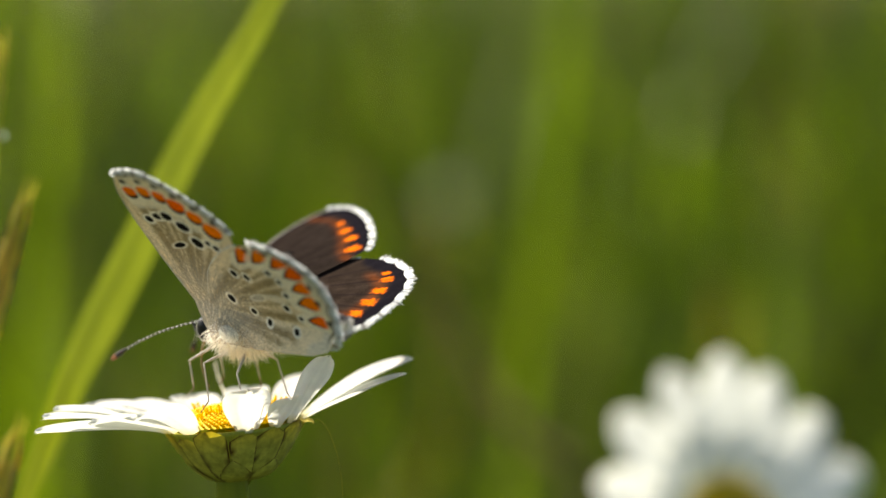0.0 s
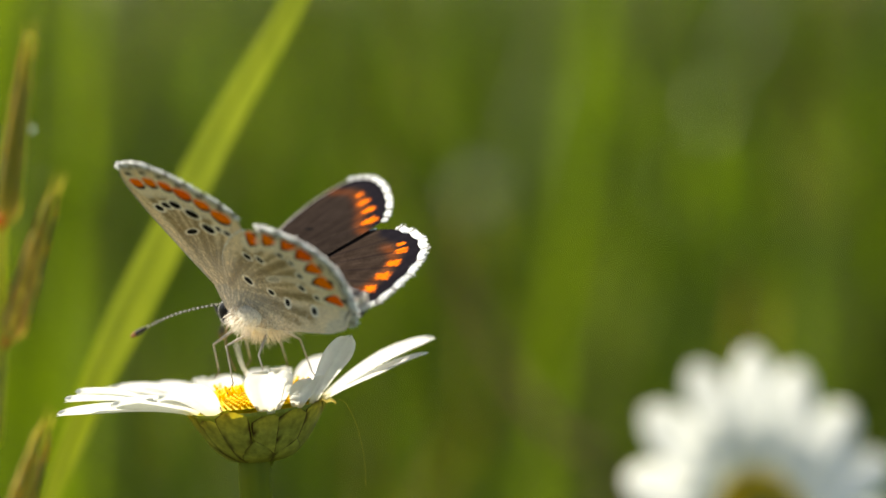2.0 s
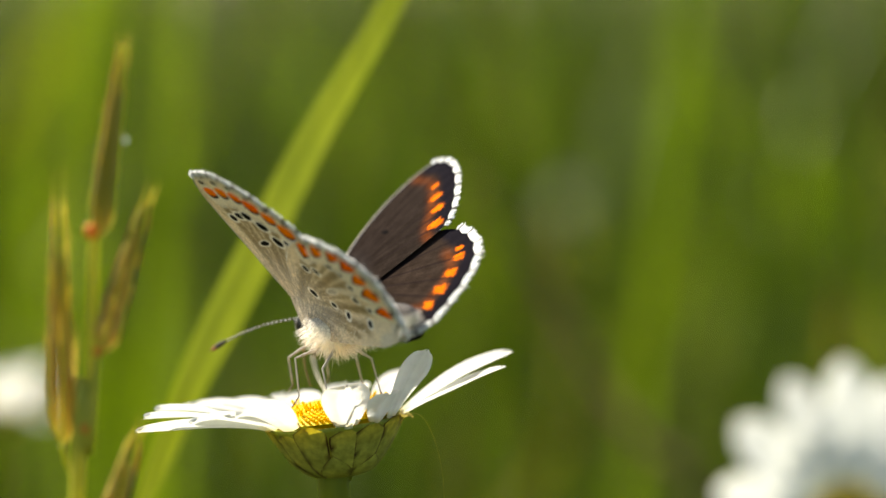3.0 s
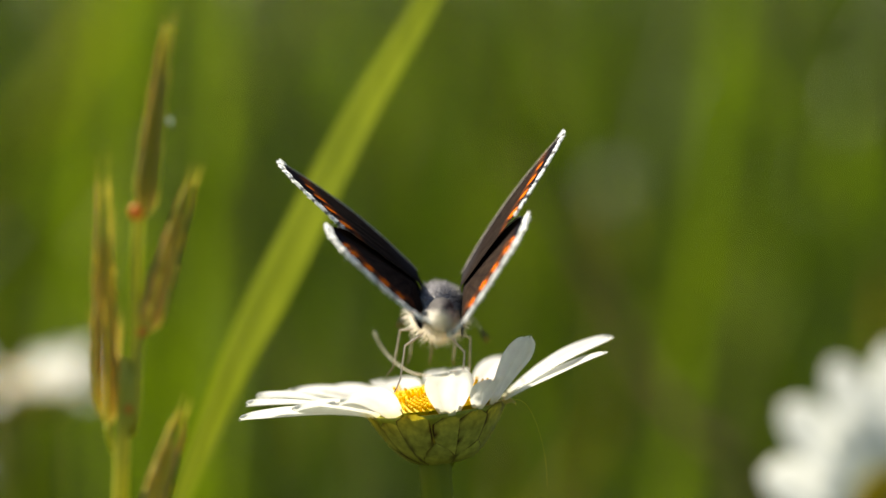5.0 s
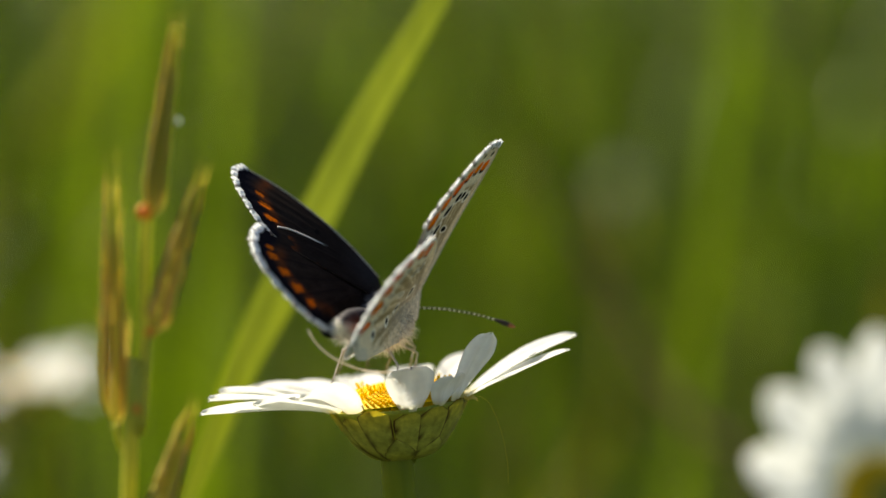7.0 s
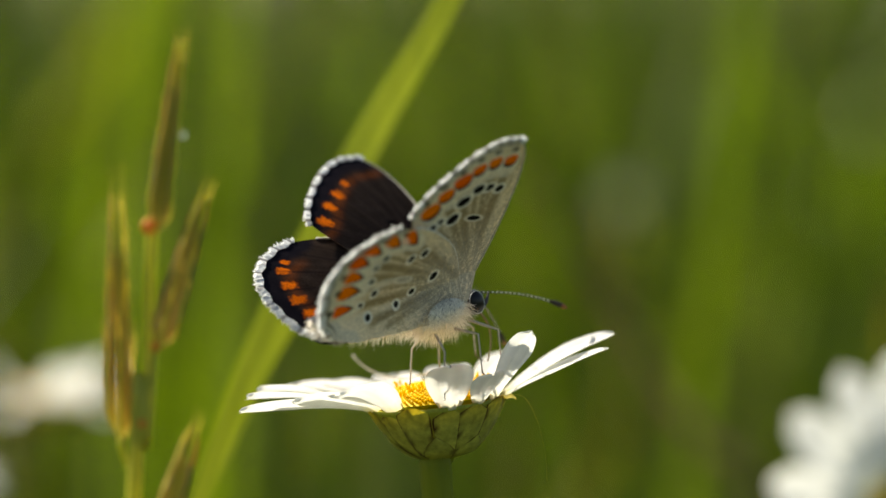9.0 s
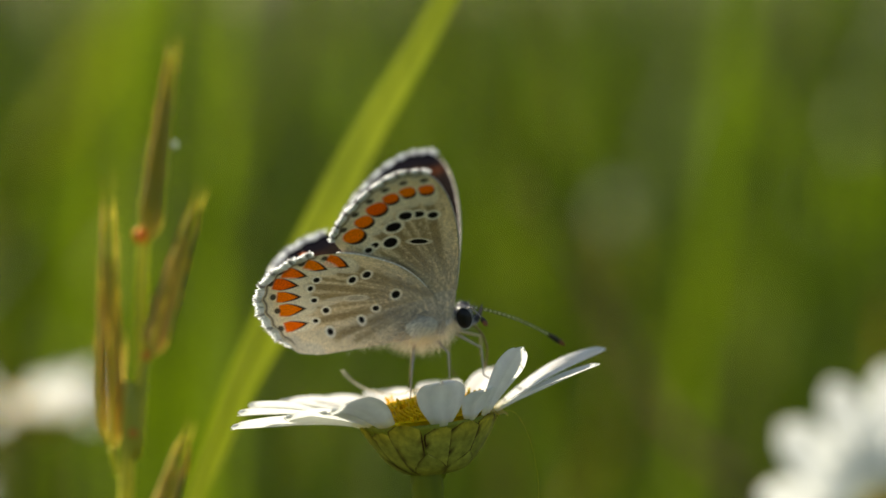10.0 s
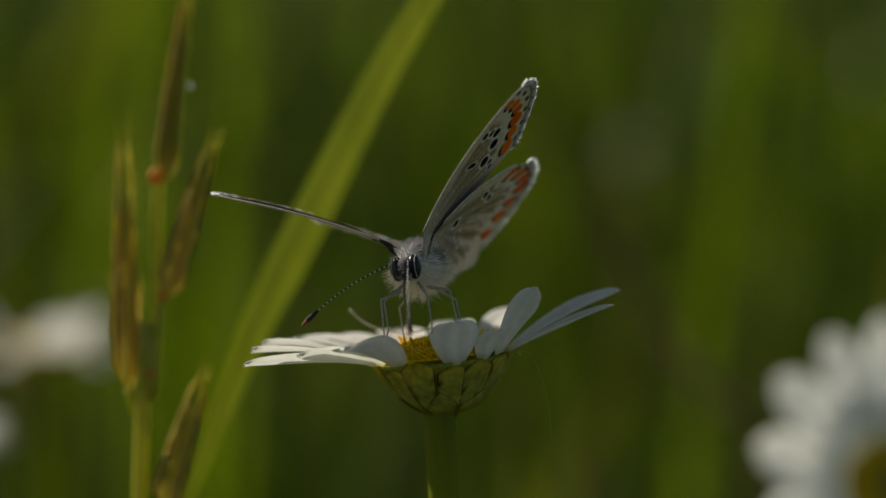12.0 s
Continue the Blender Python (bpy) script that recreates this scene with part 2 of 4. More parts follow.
def standing_blade(x, y, height, width, lean, sag, bright):
    """One taller blade standing free in the meadow."""
    g = ribbon((0, 0, -15), lean, height, width, sag, 14, 0.3, random.uniform(-0.4, 0.4))
    top = new("tall_grass")
    top.location = (x, y, 0)
    part("leaf", g, TALL_GREEN if bright else GRASS, top)
    return tagged(top, "tall blurred grass blade in the meadow behind", "grass", group="tall grass blades behind")


for row in TALL:
    standing_blade(*row)

seed_head = new("seed_head")
seed_head.location = (0.0482, 0.6575, 0.3005)
ways = [Vector((random.gauss(0, 1), random.gauss(0, 1), random.gauss(0, 1))).normalized() for _ in range(260)]
part("tuft", slivers([w * 0.6 for w in ways], ways, [random.uniform(4, 5.5) for _ in ways], 0.5, [(0.32, 0.34, 0.27)] * 260), HAIR, seed_head, smooth=False)
part("stem", tube(spline([(0, 0, 0), (1, 4, -120), (3, 10, -330)], 12, False), [0.9] * 12, 8), STALK, seed_head)
tagged(seed_head, "pale fluffy seed head far back in the grass", "plant")
dry = new("dry_stem")
part("stem", tube(spline([(70, 315, -15), (55, 322, 225), (42.2, 328.0, 287.1), (35.0, 332.0, 297.0), (28.6, 338.0, 305.2), (20.5, 345.0, 319.9), (12.0, 350.0, 331.2)], 40, False),
                  [1.5 - 0.025 * i for i in range(40)], 8), STALK_DRY, dry)
part("leaf", ribbon((52, 322, 228), 2.3, 62, 4.0, 26, 8), STALK_DRY, dry)
tagged(dry, "dry brown leaning stem among the grass", "grass")

# ---- a daisy ----


def strap(base, tip, width, lift, roll=0.0, cup=0.18, nl=16, nw=9):
    """A petal: a grooved strap of some thickness from base to tip, arched by lift, with a toothed tip."""
    b, e = Vector(base), Vector(tip)
    run = e - b
    mid = (b + e) / 2 + Vector((0, 0, lift))
    spine = bent(b, mid + Vector((0, 0, lift)), e, nl)
    flat = Vector((run.x, run.y, 0)).normalized()
    cross = Vector((-flat.y, flat.x, 0))
    verts, cols = [], []
    rough = random.random() * 9
    for i, p in enumerate(spine):
        t = i / (nl - 1)
        d = (spine[min(i + 1, nl - 1)] - spine[max(i - 1, 0)]).normalized()
        s = cross.copy()
        s.rotate(Matrix.Rotation(radians(roll) * min(1, t * 1.6), 3, d))
        up = s.cross(d) * -1
        if up.z < 0:
            up = -up
        w = width * 0.5 * (0.42 + 0.58 * math.sin(min(t / 0.62, 1) * math.pi / 2)) * (1 if t < 0.62 else max(0.0, 1 - ((t - 0.62) / 0.385) ** 2) ** 0.62)
        for j in range(nw):
            v = 2 * j / (nw - 1) - 1
            groove = 0.10 * math.cos(v * 2.5 * math.pi) * math.sin(math.pi * min(t * 1.1, 1))
            wave = 0.1 * noise.noise((t * 2.5 + rough, v * 1.2, rough))
            tooth = -0.35 * abs(math.sin(v * 1.5 * math.pi)) * max(0, (t - 0.9) / 0.1)
            verts.append(tuple(p + s * (v * w) + up * (cup * width * v * v * 0.5 + groove + wave) + d * tooth))
            k = 0.775 + 0.05 * math.cos(v * 2.5 * math.pi)
            y = max(0, 1 - t / 0.12)
            cols.append((k, k * (1 - 0.05 * y), k * (0.97 - 0.4 * y)))
    return verts, grid_faces(nl, nw), cols


def cup_radius(z):
    """Outline of the green cup below the petals, z from -4 to 0."""
    u = min(max((z + 4.0) / 4.0, 0), 1)
    return 1.35 + 3.45 * u ** 0.56


def daisy(petals, stem_points, label, stem_r=1.12, dome=0.75, heart=False):
    """A daisy whose disc's middle is its origin: stem, cup with bracts, disc with florets, and one strap a petal."""
    top = new("daisy")
    tagged(top, label, "flower", group="daisies in the meadow")
    part("stem", tube(spline(stem_points, 24, False), [stem_r * (1 + 0.12 * max(0, 1 - i / 2)) for i in range(24)], 12), STEM, top, "ribbed green stem")
    prof = [(0.9, -4.05)] + [(cup_radius(-4 + 3.7 * i / 12), -4 + 3.7 * i / 12) for i in range(13)] + [(4.4, -0.3), (3.9, -0.35)]
    verts = [(r * math.cos(a), r * math.sin(a), z) for r, z in prof for a in (2 * math.pi * j / 40 for j in range(40))]
    green = [(0.34, 0.37, 0.045)] * len(verts)
    cup = part("cup", (verts, grid_faces(len(prof), 40, True), green), BRACT, top, "yellow-green cup of bracts with brown edges")
    for row, (z0, z1, count, off) in enumerate(((-3.95, -0.35, 13, 0.0), (-4.0, -2.4, 6, 0.3))):
        for k in range(count):
            a0 = 2 * math.pi * (k + off + random.uniform(-0.12, 0.12)) / count
            half = (0.54 if row == 0 else 0.5) * 2 * math.pi / count
            vs, cs = [], []
            lean = random.uniform(-0.25, 0.25)
            top_z = z1 + random.uniform(-0.3, 0.3)
            for i in range(10):
                t = i / 9
                z = z0 + (top_z - z0) * t
                wd = half * ((1.04 - 0.12 * (1 - t) ** 3 if t < 0.85 else math.sqrt(max(0.1, 1 - ((t - 0.85) / 0.16) ** 2))) if row == 0 else 1.05 - t ** 1.3)
                for j in range(11):
                    v = (-1, -0.97, -0.93, -0.86, -0.5, 0, 0.5, 0.86, 0.93, 0.97, 1)[j]
                    r = cup_radius(z) + 0.05 + 0.07 * row + 0.035 * (k % 2) + 0.07 * (1 - v * v) + 0.05 * t
                    a = a0 + v * wd + lean * 0.15 * t
                    vs.append((r * math.cos(a), r * math.sin(a), z))
                    worn = noise.noise((a0 * 7, z * 1.1, 3 + v))
                    edge = abs(v) + 0.26 * noise.noise((a0 * 5, z * 1.6, v))
                    f = min(max((edge - 0.84) / 0.06, 0), 1) * (0.85 + 0.9 * worn + 0.3 * t) * (1 if row == 0 else 0.7)
                    if row == 0:
                        f = max(f, min(max((t - 0.93) / 0.05, 0), 1) * (0.5 + 1.2 * worn))
                    f = min(max(f, 0), 1)
                    base = Vector((0.54, 0.53, 0.10)).lerp(Vector((0.86, 0.67, 0.06)), min(max((z + 1.8) / 1.9, 0), 1))
                    base *= 0.85 + 0.3 * noise.noise((a0 * 3, v * 1.5, z))
                    brown = Vector((0.07, 0.028, 0.010)) if (k + row) % 7 else base * 0.5
                    cs.append(tuple(base.lerp(brown, f)))
            part("bract", (vs, grid_faces(10, 11), cs), BRACT, cup)
    dome_v = [(r * math.cos(a), r * math.sin(a), -0.2 + dome * math.sqrt(max(0, 1 - (r / 4.45) ** 2))) for r in (4.4, 3.9, 3.4, 2.7, 1.9, 1.0, 0.02)
              for a in (2 * math.pi * j / 24 for j in range(24))]
    disc = part("disc", (dome_v, grid_faces(7, 24, True)), FLORET, top, "domed yellow disc of tiny florets")
    fv, ff = [], []
    for k in range(900):
        r = 4.3 * math.sqrt((k + 0.5) / 900)
        a = k * 2.39996
        z = -0.2 + dome * math.sqrt(max(0, 1 - (r / 4.45) ** 2))
        nrm = Vector((math.cos(a) * r * 0.16, math.sin(a) * r * 0.16, 1)).normalized()
        h = random.uniform(0.30, 0.38) + (0.5 if r > 2.4 and random.random() < 0.06 else 0)
        p = Vector((r * math.cos(a), r * math.sin(a), z - 0.1))
        g = tube([p, p + nrm * h * 0.7, p + nrm * h * 0.85, p + nrm * h], [0.08, 0.08, 0.11, 0.05], 6)
        m = len(fv)
        fv += g[0]
        ff += [tuple(i + m for i in f) for f in g[1]]
    florets = part("floret", (fv, ff), FLORET, disc)
    florets["kind"] = "stuff"
    if heart:
        hv = [(r * math.cos(a), r * math.sin(a), 0.2 + dome * math.sqrt(max(0, 1 - (r / 4.45) ** 2)) + 0.05 * math.sin(a * 7 + r * 9)) for r in (2.3, 1.9, 1.4, 0.8, 0.02)
              for a in (2 * math.pi * j / 24 for j in range(24))]
        part("heart", (hv, grid_faces(5, 24, True)), HEART, disc, "green unopened middle of the disc")
    for azimuth, reach, rise, width, lift, roll in petals:
        a = radians(azimuth)
        base = (4.6 * math.cos(a), 4.6 * math.sin(a), -0.5 + random.uniform(0, 0.2))
        tip = (reach * math.cos(a), reach * math.sin(a), rise)
        part("petal", strap(base, tip, width, lift, roll), PETAL, top)
    return top


# azimuth, reach, rise of the tip, width, arch, roll
MAIN_PETALS = [
    (196, 13.7, 0.75, 3.6, 0.4, 12), (184, 12.9, 1.4, 3.8, 0.5, 8), (170, 12.6, 1.5, 3.8, 0.5, 10), (207, 10.6, 1.0, 3.6, 0.6, 10), (156, 11.6, 1.3, 3.6, 0.6, 0),
    (140, 10.4, 1.0, 3.3, 0.5, 0), (112, 9.6, 0.9, 3.4, 0.4, 0), (84, 9.6, 1.0, 3.2, 0.4, 0), (52, 9.8, 1.7, 3.4, 0.6, 0),
    (6, 12.7, 2.8, 2.5, 0.5, 12), (-6, 12.1, 2.05, 2.2, 0.3, 6), (-32, 8.1, 4.15, 2.1, 0.2, -38),
    (-78, 6.0, 2.6, 3.3, 0.2, 0), (-50, 6.4, 1.6, 2.8, 0.2, 0), (228, 9.4, 1.2, 4.5, 0.8, 12)]
main_daisy = daisy(MAIN_PETALS, [(-0.3, 0, -3.6), (-0.8, 0, -9), (-2.0, 4, -60), (-4, 14, -180), (-4, 22, -345)],
                   "white daisy with yellow disc, petals partly raised, butterfly on it", dome=1.15)
filament = part("filament", tube(spline([(0, 0, 0), (-2.6, 0, 0.25), (-4.6, 0, 1.1), (-5.8, 0, 2.1), (-6.4, 0, 3.1)], 24, False), [0.05] * 8 + [0.06] * 12 + [0.075, 0.085, 0.075, 0.04], 6,
                                 lambda i: (0.5, 0.47, 0.38)), BODY, main_daisy, "pale dry curved filament")
flake = [(4.4 + 0.9 * u + 0.2 * noise.noise((u * 3, v * 3, 1)), -2.2 + 1.2 * v, -0.15 + 0.5 * noise.noise((u * 2, v * 2, 7)) - 0.3 * u) for u in (0, 0.33, 0.66, 1) for v in (0, 0.33, 0.66, 1)]
part("dry_scale", (flake, grid_faces(4, 4)), HUSK, main_daisy, "crumpled brown scale under the petals")
part("thread", tube(spline([(4.2, -2.6, -0.2), (5.2, -2.8, -0.1), (6.0, -2.8, -0.6), (6.6, -2.8, -2.4), (6.8, -2.8, -4.6), (6.7, -2.7, -6.2)], 30, False), [0.006] * 30, 5), HUSK, main_daisy, "fine pale hanging thread")
main_daisy.matrix_basis = pose(-0.0026, 0.1677, 0.3305)

pick = random.Random(12)
# a long petal's azimuth and reach; shorter ones fill the gaps below them
LONG = [(135, 16.0), (108, 16.6), (88, 17.1), (68, 16.4), (43, 15.4), (17, 15.2), (-10, 15.5), (-36, 15.0), (-62, 16.0), (-88, 15.5), (-115, 15.0), (-142, 16.0), (-168, 15.0), (163, 15.2)]
ring = [(a, r - 0.4, pick.uniform(0.2, 2.4), pick.uniform(4.6, 5.2), pick.uniform(0.1, 0.5), pick.uniform(-10, 10)) for a, r in LONG]
ring += [(a + 13, r - 5.5, pick.uniform(-1.0, 0.4), 4.2, 0.2, pick.uniform(-8, 8)) for a, r in LONG]
far_daisy = daisy(ring, [(0, 0, -3.6), (0, -1, -8), (0, -6, -13), (0, -30, -27), (0, -290, -130)], "white daisy with a green-hearted yellow disc, tilted", dome=1.5, heart=True)
FAR = (0.0443, 0.2358, 0.3069)
far_daisy.matrix_basis = pose(*FAR, 68, 0, 12)
ring2 = [(k * 360 / 15 + pick.uniform(-4, 4), pick.uniform(7.4, 8.6), pick.uniform(-2.5, 4.5), pick.uniform(3.2, 3.9), pick.uniform(0.1, 0.6), pick.uniform(-12, 12))
         for k in range(15)]
side_daisy = daisy(ring2, [(0, 0, -3.6), (0, -1, -8), (1, 5, -60), (3, 30, -330)], "small white daisy in the grass behind")
SIDE = (-0.0492, 0.300, 0.3090)
side_daisy.matrix_basis = pose(*SIDE, -4, 4, 0)
low_daisy = daisy(ring2, [(0, 0, -3.6), (0, -1, -8), (1, 5, -60), (3, 30, -320)], "small white daisy low in the grass behind")
low_daisy.matrix_basis = pose(-0.0600, 0.290, 0.2985, -2, -8, 50)

# ---- grass stalk with spikelets, and a long blade ----


def boat(points, radii, out_way, along):
    """A husk: an open shell, round on its outer side."""
    across = along.cross(out_way).normalized()
    verts = []
    for p, r in zip(points, radii):
        for k in range(7):
            a = radians(-110 + 220 * k / 6)
            verts.append(tuple(p + (out_way * math.cos(a) + across * math.sin(a)) * r))
    return verts, grid_faces(len(points), 7)


def spikelet(foot, tip, width, count, seed):
    """Overlapping pointed husks along an axis, in two ranks."""
    rng = random.Random(seed)
    a, b = Vector(foot), Vector(tip)
    d = (b - a).normalized()
    out = []
    side = d.cross(Vector((0, 1, 0))).normalized()
    for k in range(count):
        t = k / count
        p = a.lerp(b, t * 0.8)
        l = (b - a).length * rng.uniform(0.26, 0.36)
        sg = 1 if k % 2 else -1
        out_way = (d + side * sg * (0.16 - 0.1 * t) + Vector((0, rng.uniform(-0.1, 0.1), 0))).normalized()
        w = width * (1 - 0.45 * t) * 0.34
        pts = [p + out_way * l * u + side * sg * w * 0.8 * math.sin(math.pi * min(u * 1.2, 1)) for u in (0, 0.15, 0.35, 0.6, 0.85, 1.0, 1.35)]
        out.append(boat(pts, [w * f for f in (0.35, 0.8, 1.0, 0.85, 0.45, 0.15, 0.04)], side * sg, d))
    return out


def stalk_grass():
    top = new("grass_stalk")
    tagged(top, "ripening grass stalk with brown-green spikelets", "grass")
    eye, near = Vector((0, 0, 360)), 0.765
    base = eye + (Vector((-23.4, 197.0, 328.8)) - eye) * near
    rel = lambda p: tuple(eye + (Vector(p) - eye) * near - base)
    top.location = base * MM
    line = [(-10, 8, -base.z - 10), (-6, 4, -120), rel((-24.9, 197, 315.8)), rel((-23.95, 197, 322.4)), (0, 0, 0), rel((-23.3, 197, 334.2)), rel((-23.0, 197, 340.0)),
            rel((-21.9, 197, 346.7)), rel((-20.95, 197, 352.5)), rel((-20.6, 197, 354.6))]
    part("stem", tube(spline(line, 50, False), [0.52 - 0.006 * i for i in range(50)], 10), STALK, top)
    specs = [((-22.7, 196.8, 339.6), (-20.8, 196.8, 353.2), 0.92, 26, 1), ((-25.9, 197.4, 322.6), (-26.0, 197.8, 341.0), 0.92, 30, 2),
             ((-22.7, 196.6, 330.4), (-18.9, 196.2, 342.2), 1.1, 24, 3), ((-23.2, 196.6, 313.5), (-20.0, 196.2, 323.4), 1.55, 20, 4)]
    for foot, tip, w, c, seed in specs:
        husks = spikelet(rel(foot), rel(tip), w, c, seed)
        sp = part("spikelet", husks[0], HUSK, top)
        for h in husks[1:]:
            part("husk", h, HUSK, sp)
    part("branch", tube(bent(rel((-24.2, 197, 319.5)), rel((-25.6, 197.2, 320.6)), rel((-25.9, 197.4, 323.0)), 10), [0.18] * 10, 8), STALK, top)
    part("branch", tube(bent(rel((-23.5, 197, 327.0)), rel((-23.2, 196.8, 329.4)), rel((-22.6, 196.6, 331.0)), 10), [0.18] * 10, 8), STALK, top)
    for px, r in ((rel((-23.2, 196.2, 340.1)), 0.45), (rel((-22.8, 196.0, 330.6)), 0.3), (rel((-24.0, 196.2, 324.4)), 0.26)):
        part("anther", ellipsoid(px, (r, r * 0.7, r * 1.1), 10, 12), ANTHER, top, "small orange anther")
    part("dew_drop", ellipsoid(rel((-20.5, 196.8, 347.2)), (0.16, 0.16, 0.2), 10, 12), DEW, top, "pale clinging drop")
    return top


stalk_grass()


def long_blade():
    """A broad leaning blade with a folded middle rib."""
    head, foot = Vector((-1.1, 196.0, 355.6)), Vector((-18.1, 189.0, 321.8))
    rise, fall = (head - Vector((-6.2, 194.0, 347.0))) / 8.6, (Vector((-14.8, 190.0, 329.9)) - foot) / 8.1
    low = foot - fall * 60
    root = low + Vector((-6, 4, -low.z - 12))
    tip = head + rise * 40 + Vector((6, 1, 0))
    spine = spline([root, low, foot - fall * 25, foot, Vector((-14.8, 190.0, 329.9)), Vector((-10.55, 192.0, 338.4)), Vector((-6.2, 194.0, 347.0)), head, head + rise * 15, tip], 80, False)
    halves = []
    for sg in (-1, 1):
        verts = []
        for i, p in enumerate(spine):
            t = i / 79
            d = (Vector(spine[min(i + 1, 79)]) - Vector(spine[max(i - 1, 0)])).normalized()
            s = d.cross(Vector((0, 1, 0))).normalized()
            w = 1.4 * (0.32 + 0.68 * min(max((p[2] - 317) / 17, 0), 1)) * (1 if p[2] < 336 else max(0.03, 1 - ((p[2] - 336) / 46) ** 1.25))
            for v in (0, 0.1, 0.3, 0.5, 0.7, 0.9, 1):
                ridge = 0.035 * math.cos(v * 40)
                verts.append(tuple(Vector(p) + s * (sg * v * w * (1.25 if sg < 0 else 0.95)) + Vector((0, 1, 0)) * (-0.08 * w * (1 - v) + ridge)))
        halves.append((verts, grid_faces(80, 7)))
    rib = tube([Vector(p) + Vector((0, -0.16, 0)) for p in spine], [0.12 * (1 - 0.8 * i / 79) for i in range(80)], 6)
    top = new("grass_leaf")
    for h in halves:
        part("leaf_half", h, BLADE, top)
    part("midrib", rib, BLADE, top)
    return tagged(top, "broad bright green leaning grass blade with folded rib", "grass")


long_blade()

# ---- the butterfly ----
FORE = [(0.1, -1.2), (1.25, 1.9), (1.8, 5), (1.9, 8), (1.6, 10.4), (1, 11.9), (0.25, 12.5), (-0.62, 12.65), (-1.6, 12.4), (-2.85, 11.7), (-4.05, 10.65), (-5.15, 9.45), (-5.95, 8.2), (-6.05, 6.9), (-4.6, 3.8), (-1.9, -0.2)]
HIND = [(-0.4, -1.3), (-1.6, 3.4), (-4.4, 6.4), (-6.9, 7.4), (-8.6, 7.5), (-10.3, 6.75), (-11.5, 5.5), (-12.0, 3.8), (-11.95, 2.0),
        (-11.5, 0.3), (-10.2, -0.9), (-6.0, -1.4), (-2.5, -1.6)]
# along the body, out from it, radius of the marks
FORE_ORANGE = [(0.52, 10.56), (-0.70, 10.63), (-1.83, 10.32), (-2.87, 9.57), (-3.89, 8.61), (-4.75, 7.44)]
FORE_BLACK = [(0.55, 7.96, 0.30), (-0.35, 8.28, 0.30), (-1.20, 8.37, 0.40), (-2.14, 7.52, 0.43), (-2.59, 6.11, 0.44), (-3.64, 6.15, 0.22), (-4.11, 5.83, 0.22)]
HIND_ORANGE = [(-5.85, 6.14), (-7.28, 6.37), (-8.78, 6.17), (-9.62, 5.42), (-9.80, 4.20), (-9.88, 2.91), (-10.12, 1.36)]
HIND_BLACK = [(-4.32, 4.30, 0.32), (-5.35, 4.17, 0.27), (-7.57, 5.09, 0.25), (-8.18, 4.43, 0.20), (-8.26, 3.23, 0.22), (-7.79, 2.00, 0.25), (-8.72, 1.29, 0.20), (-2.99, 1.72, 0.34), (-4.60, 0.96, 0.26), (-5.78, 0.35, 0.20), (-8.05, 0.14, 0.24)]
# the orange marks of the upper side
FORE_UPPER = [(-1.84, 10.16), (-2.88, 9.30), (-4.05, 8.45), (-5.12, 7.22)]
HIND_UPPER = [(-8.86, 6.03), (-9.45, 5.36), (-9.85, 4.05), (-10.04, 2.73), (-10.01, 1.41)]


def smooth(x, lo, hi):
    t = np.clip((x - lo) / (hi - lo), 0, 1)
    return t * t * (3 - 2 * t)


def paint(col, mask, hue):
    return col * (1 - mask[:, None]) + np.array(hue) * mask[:, None]


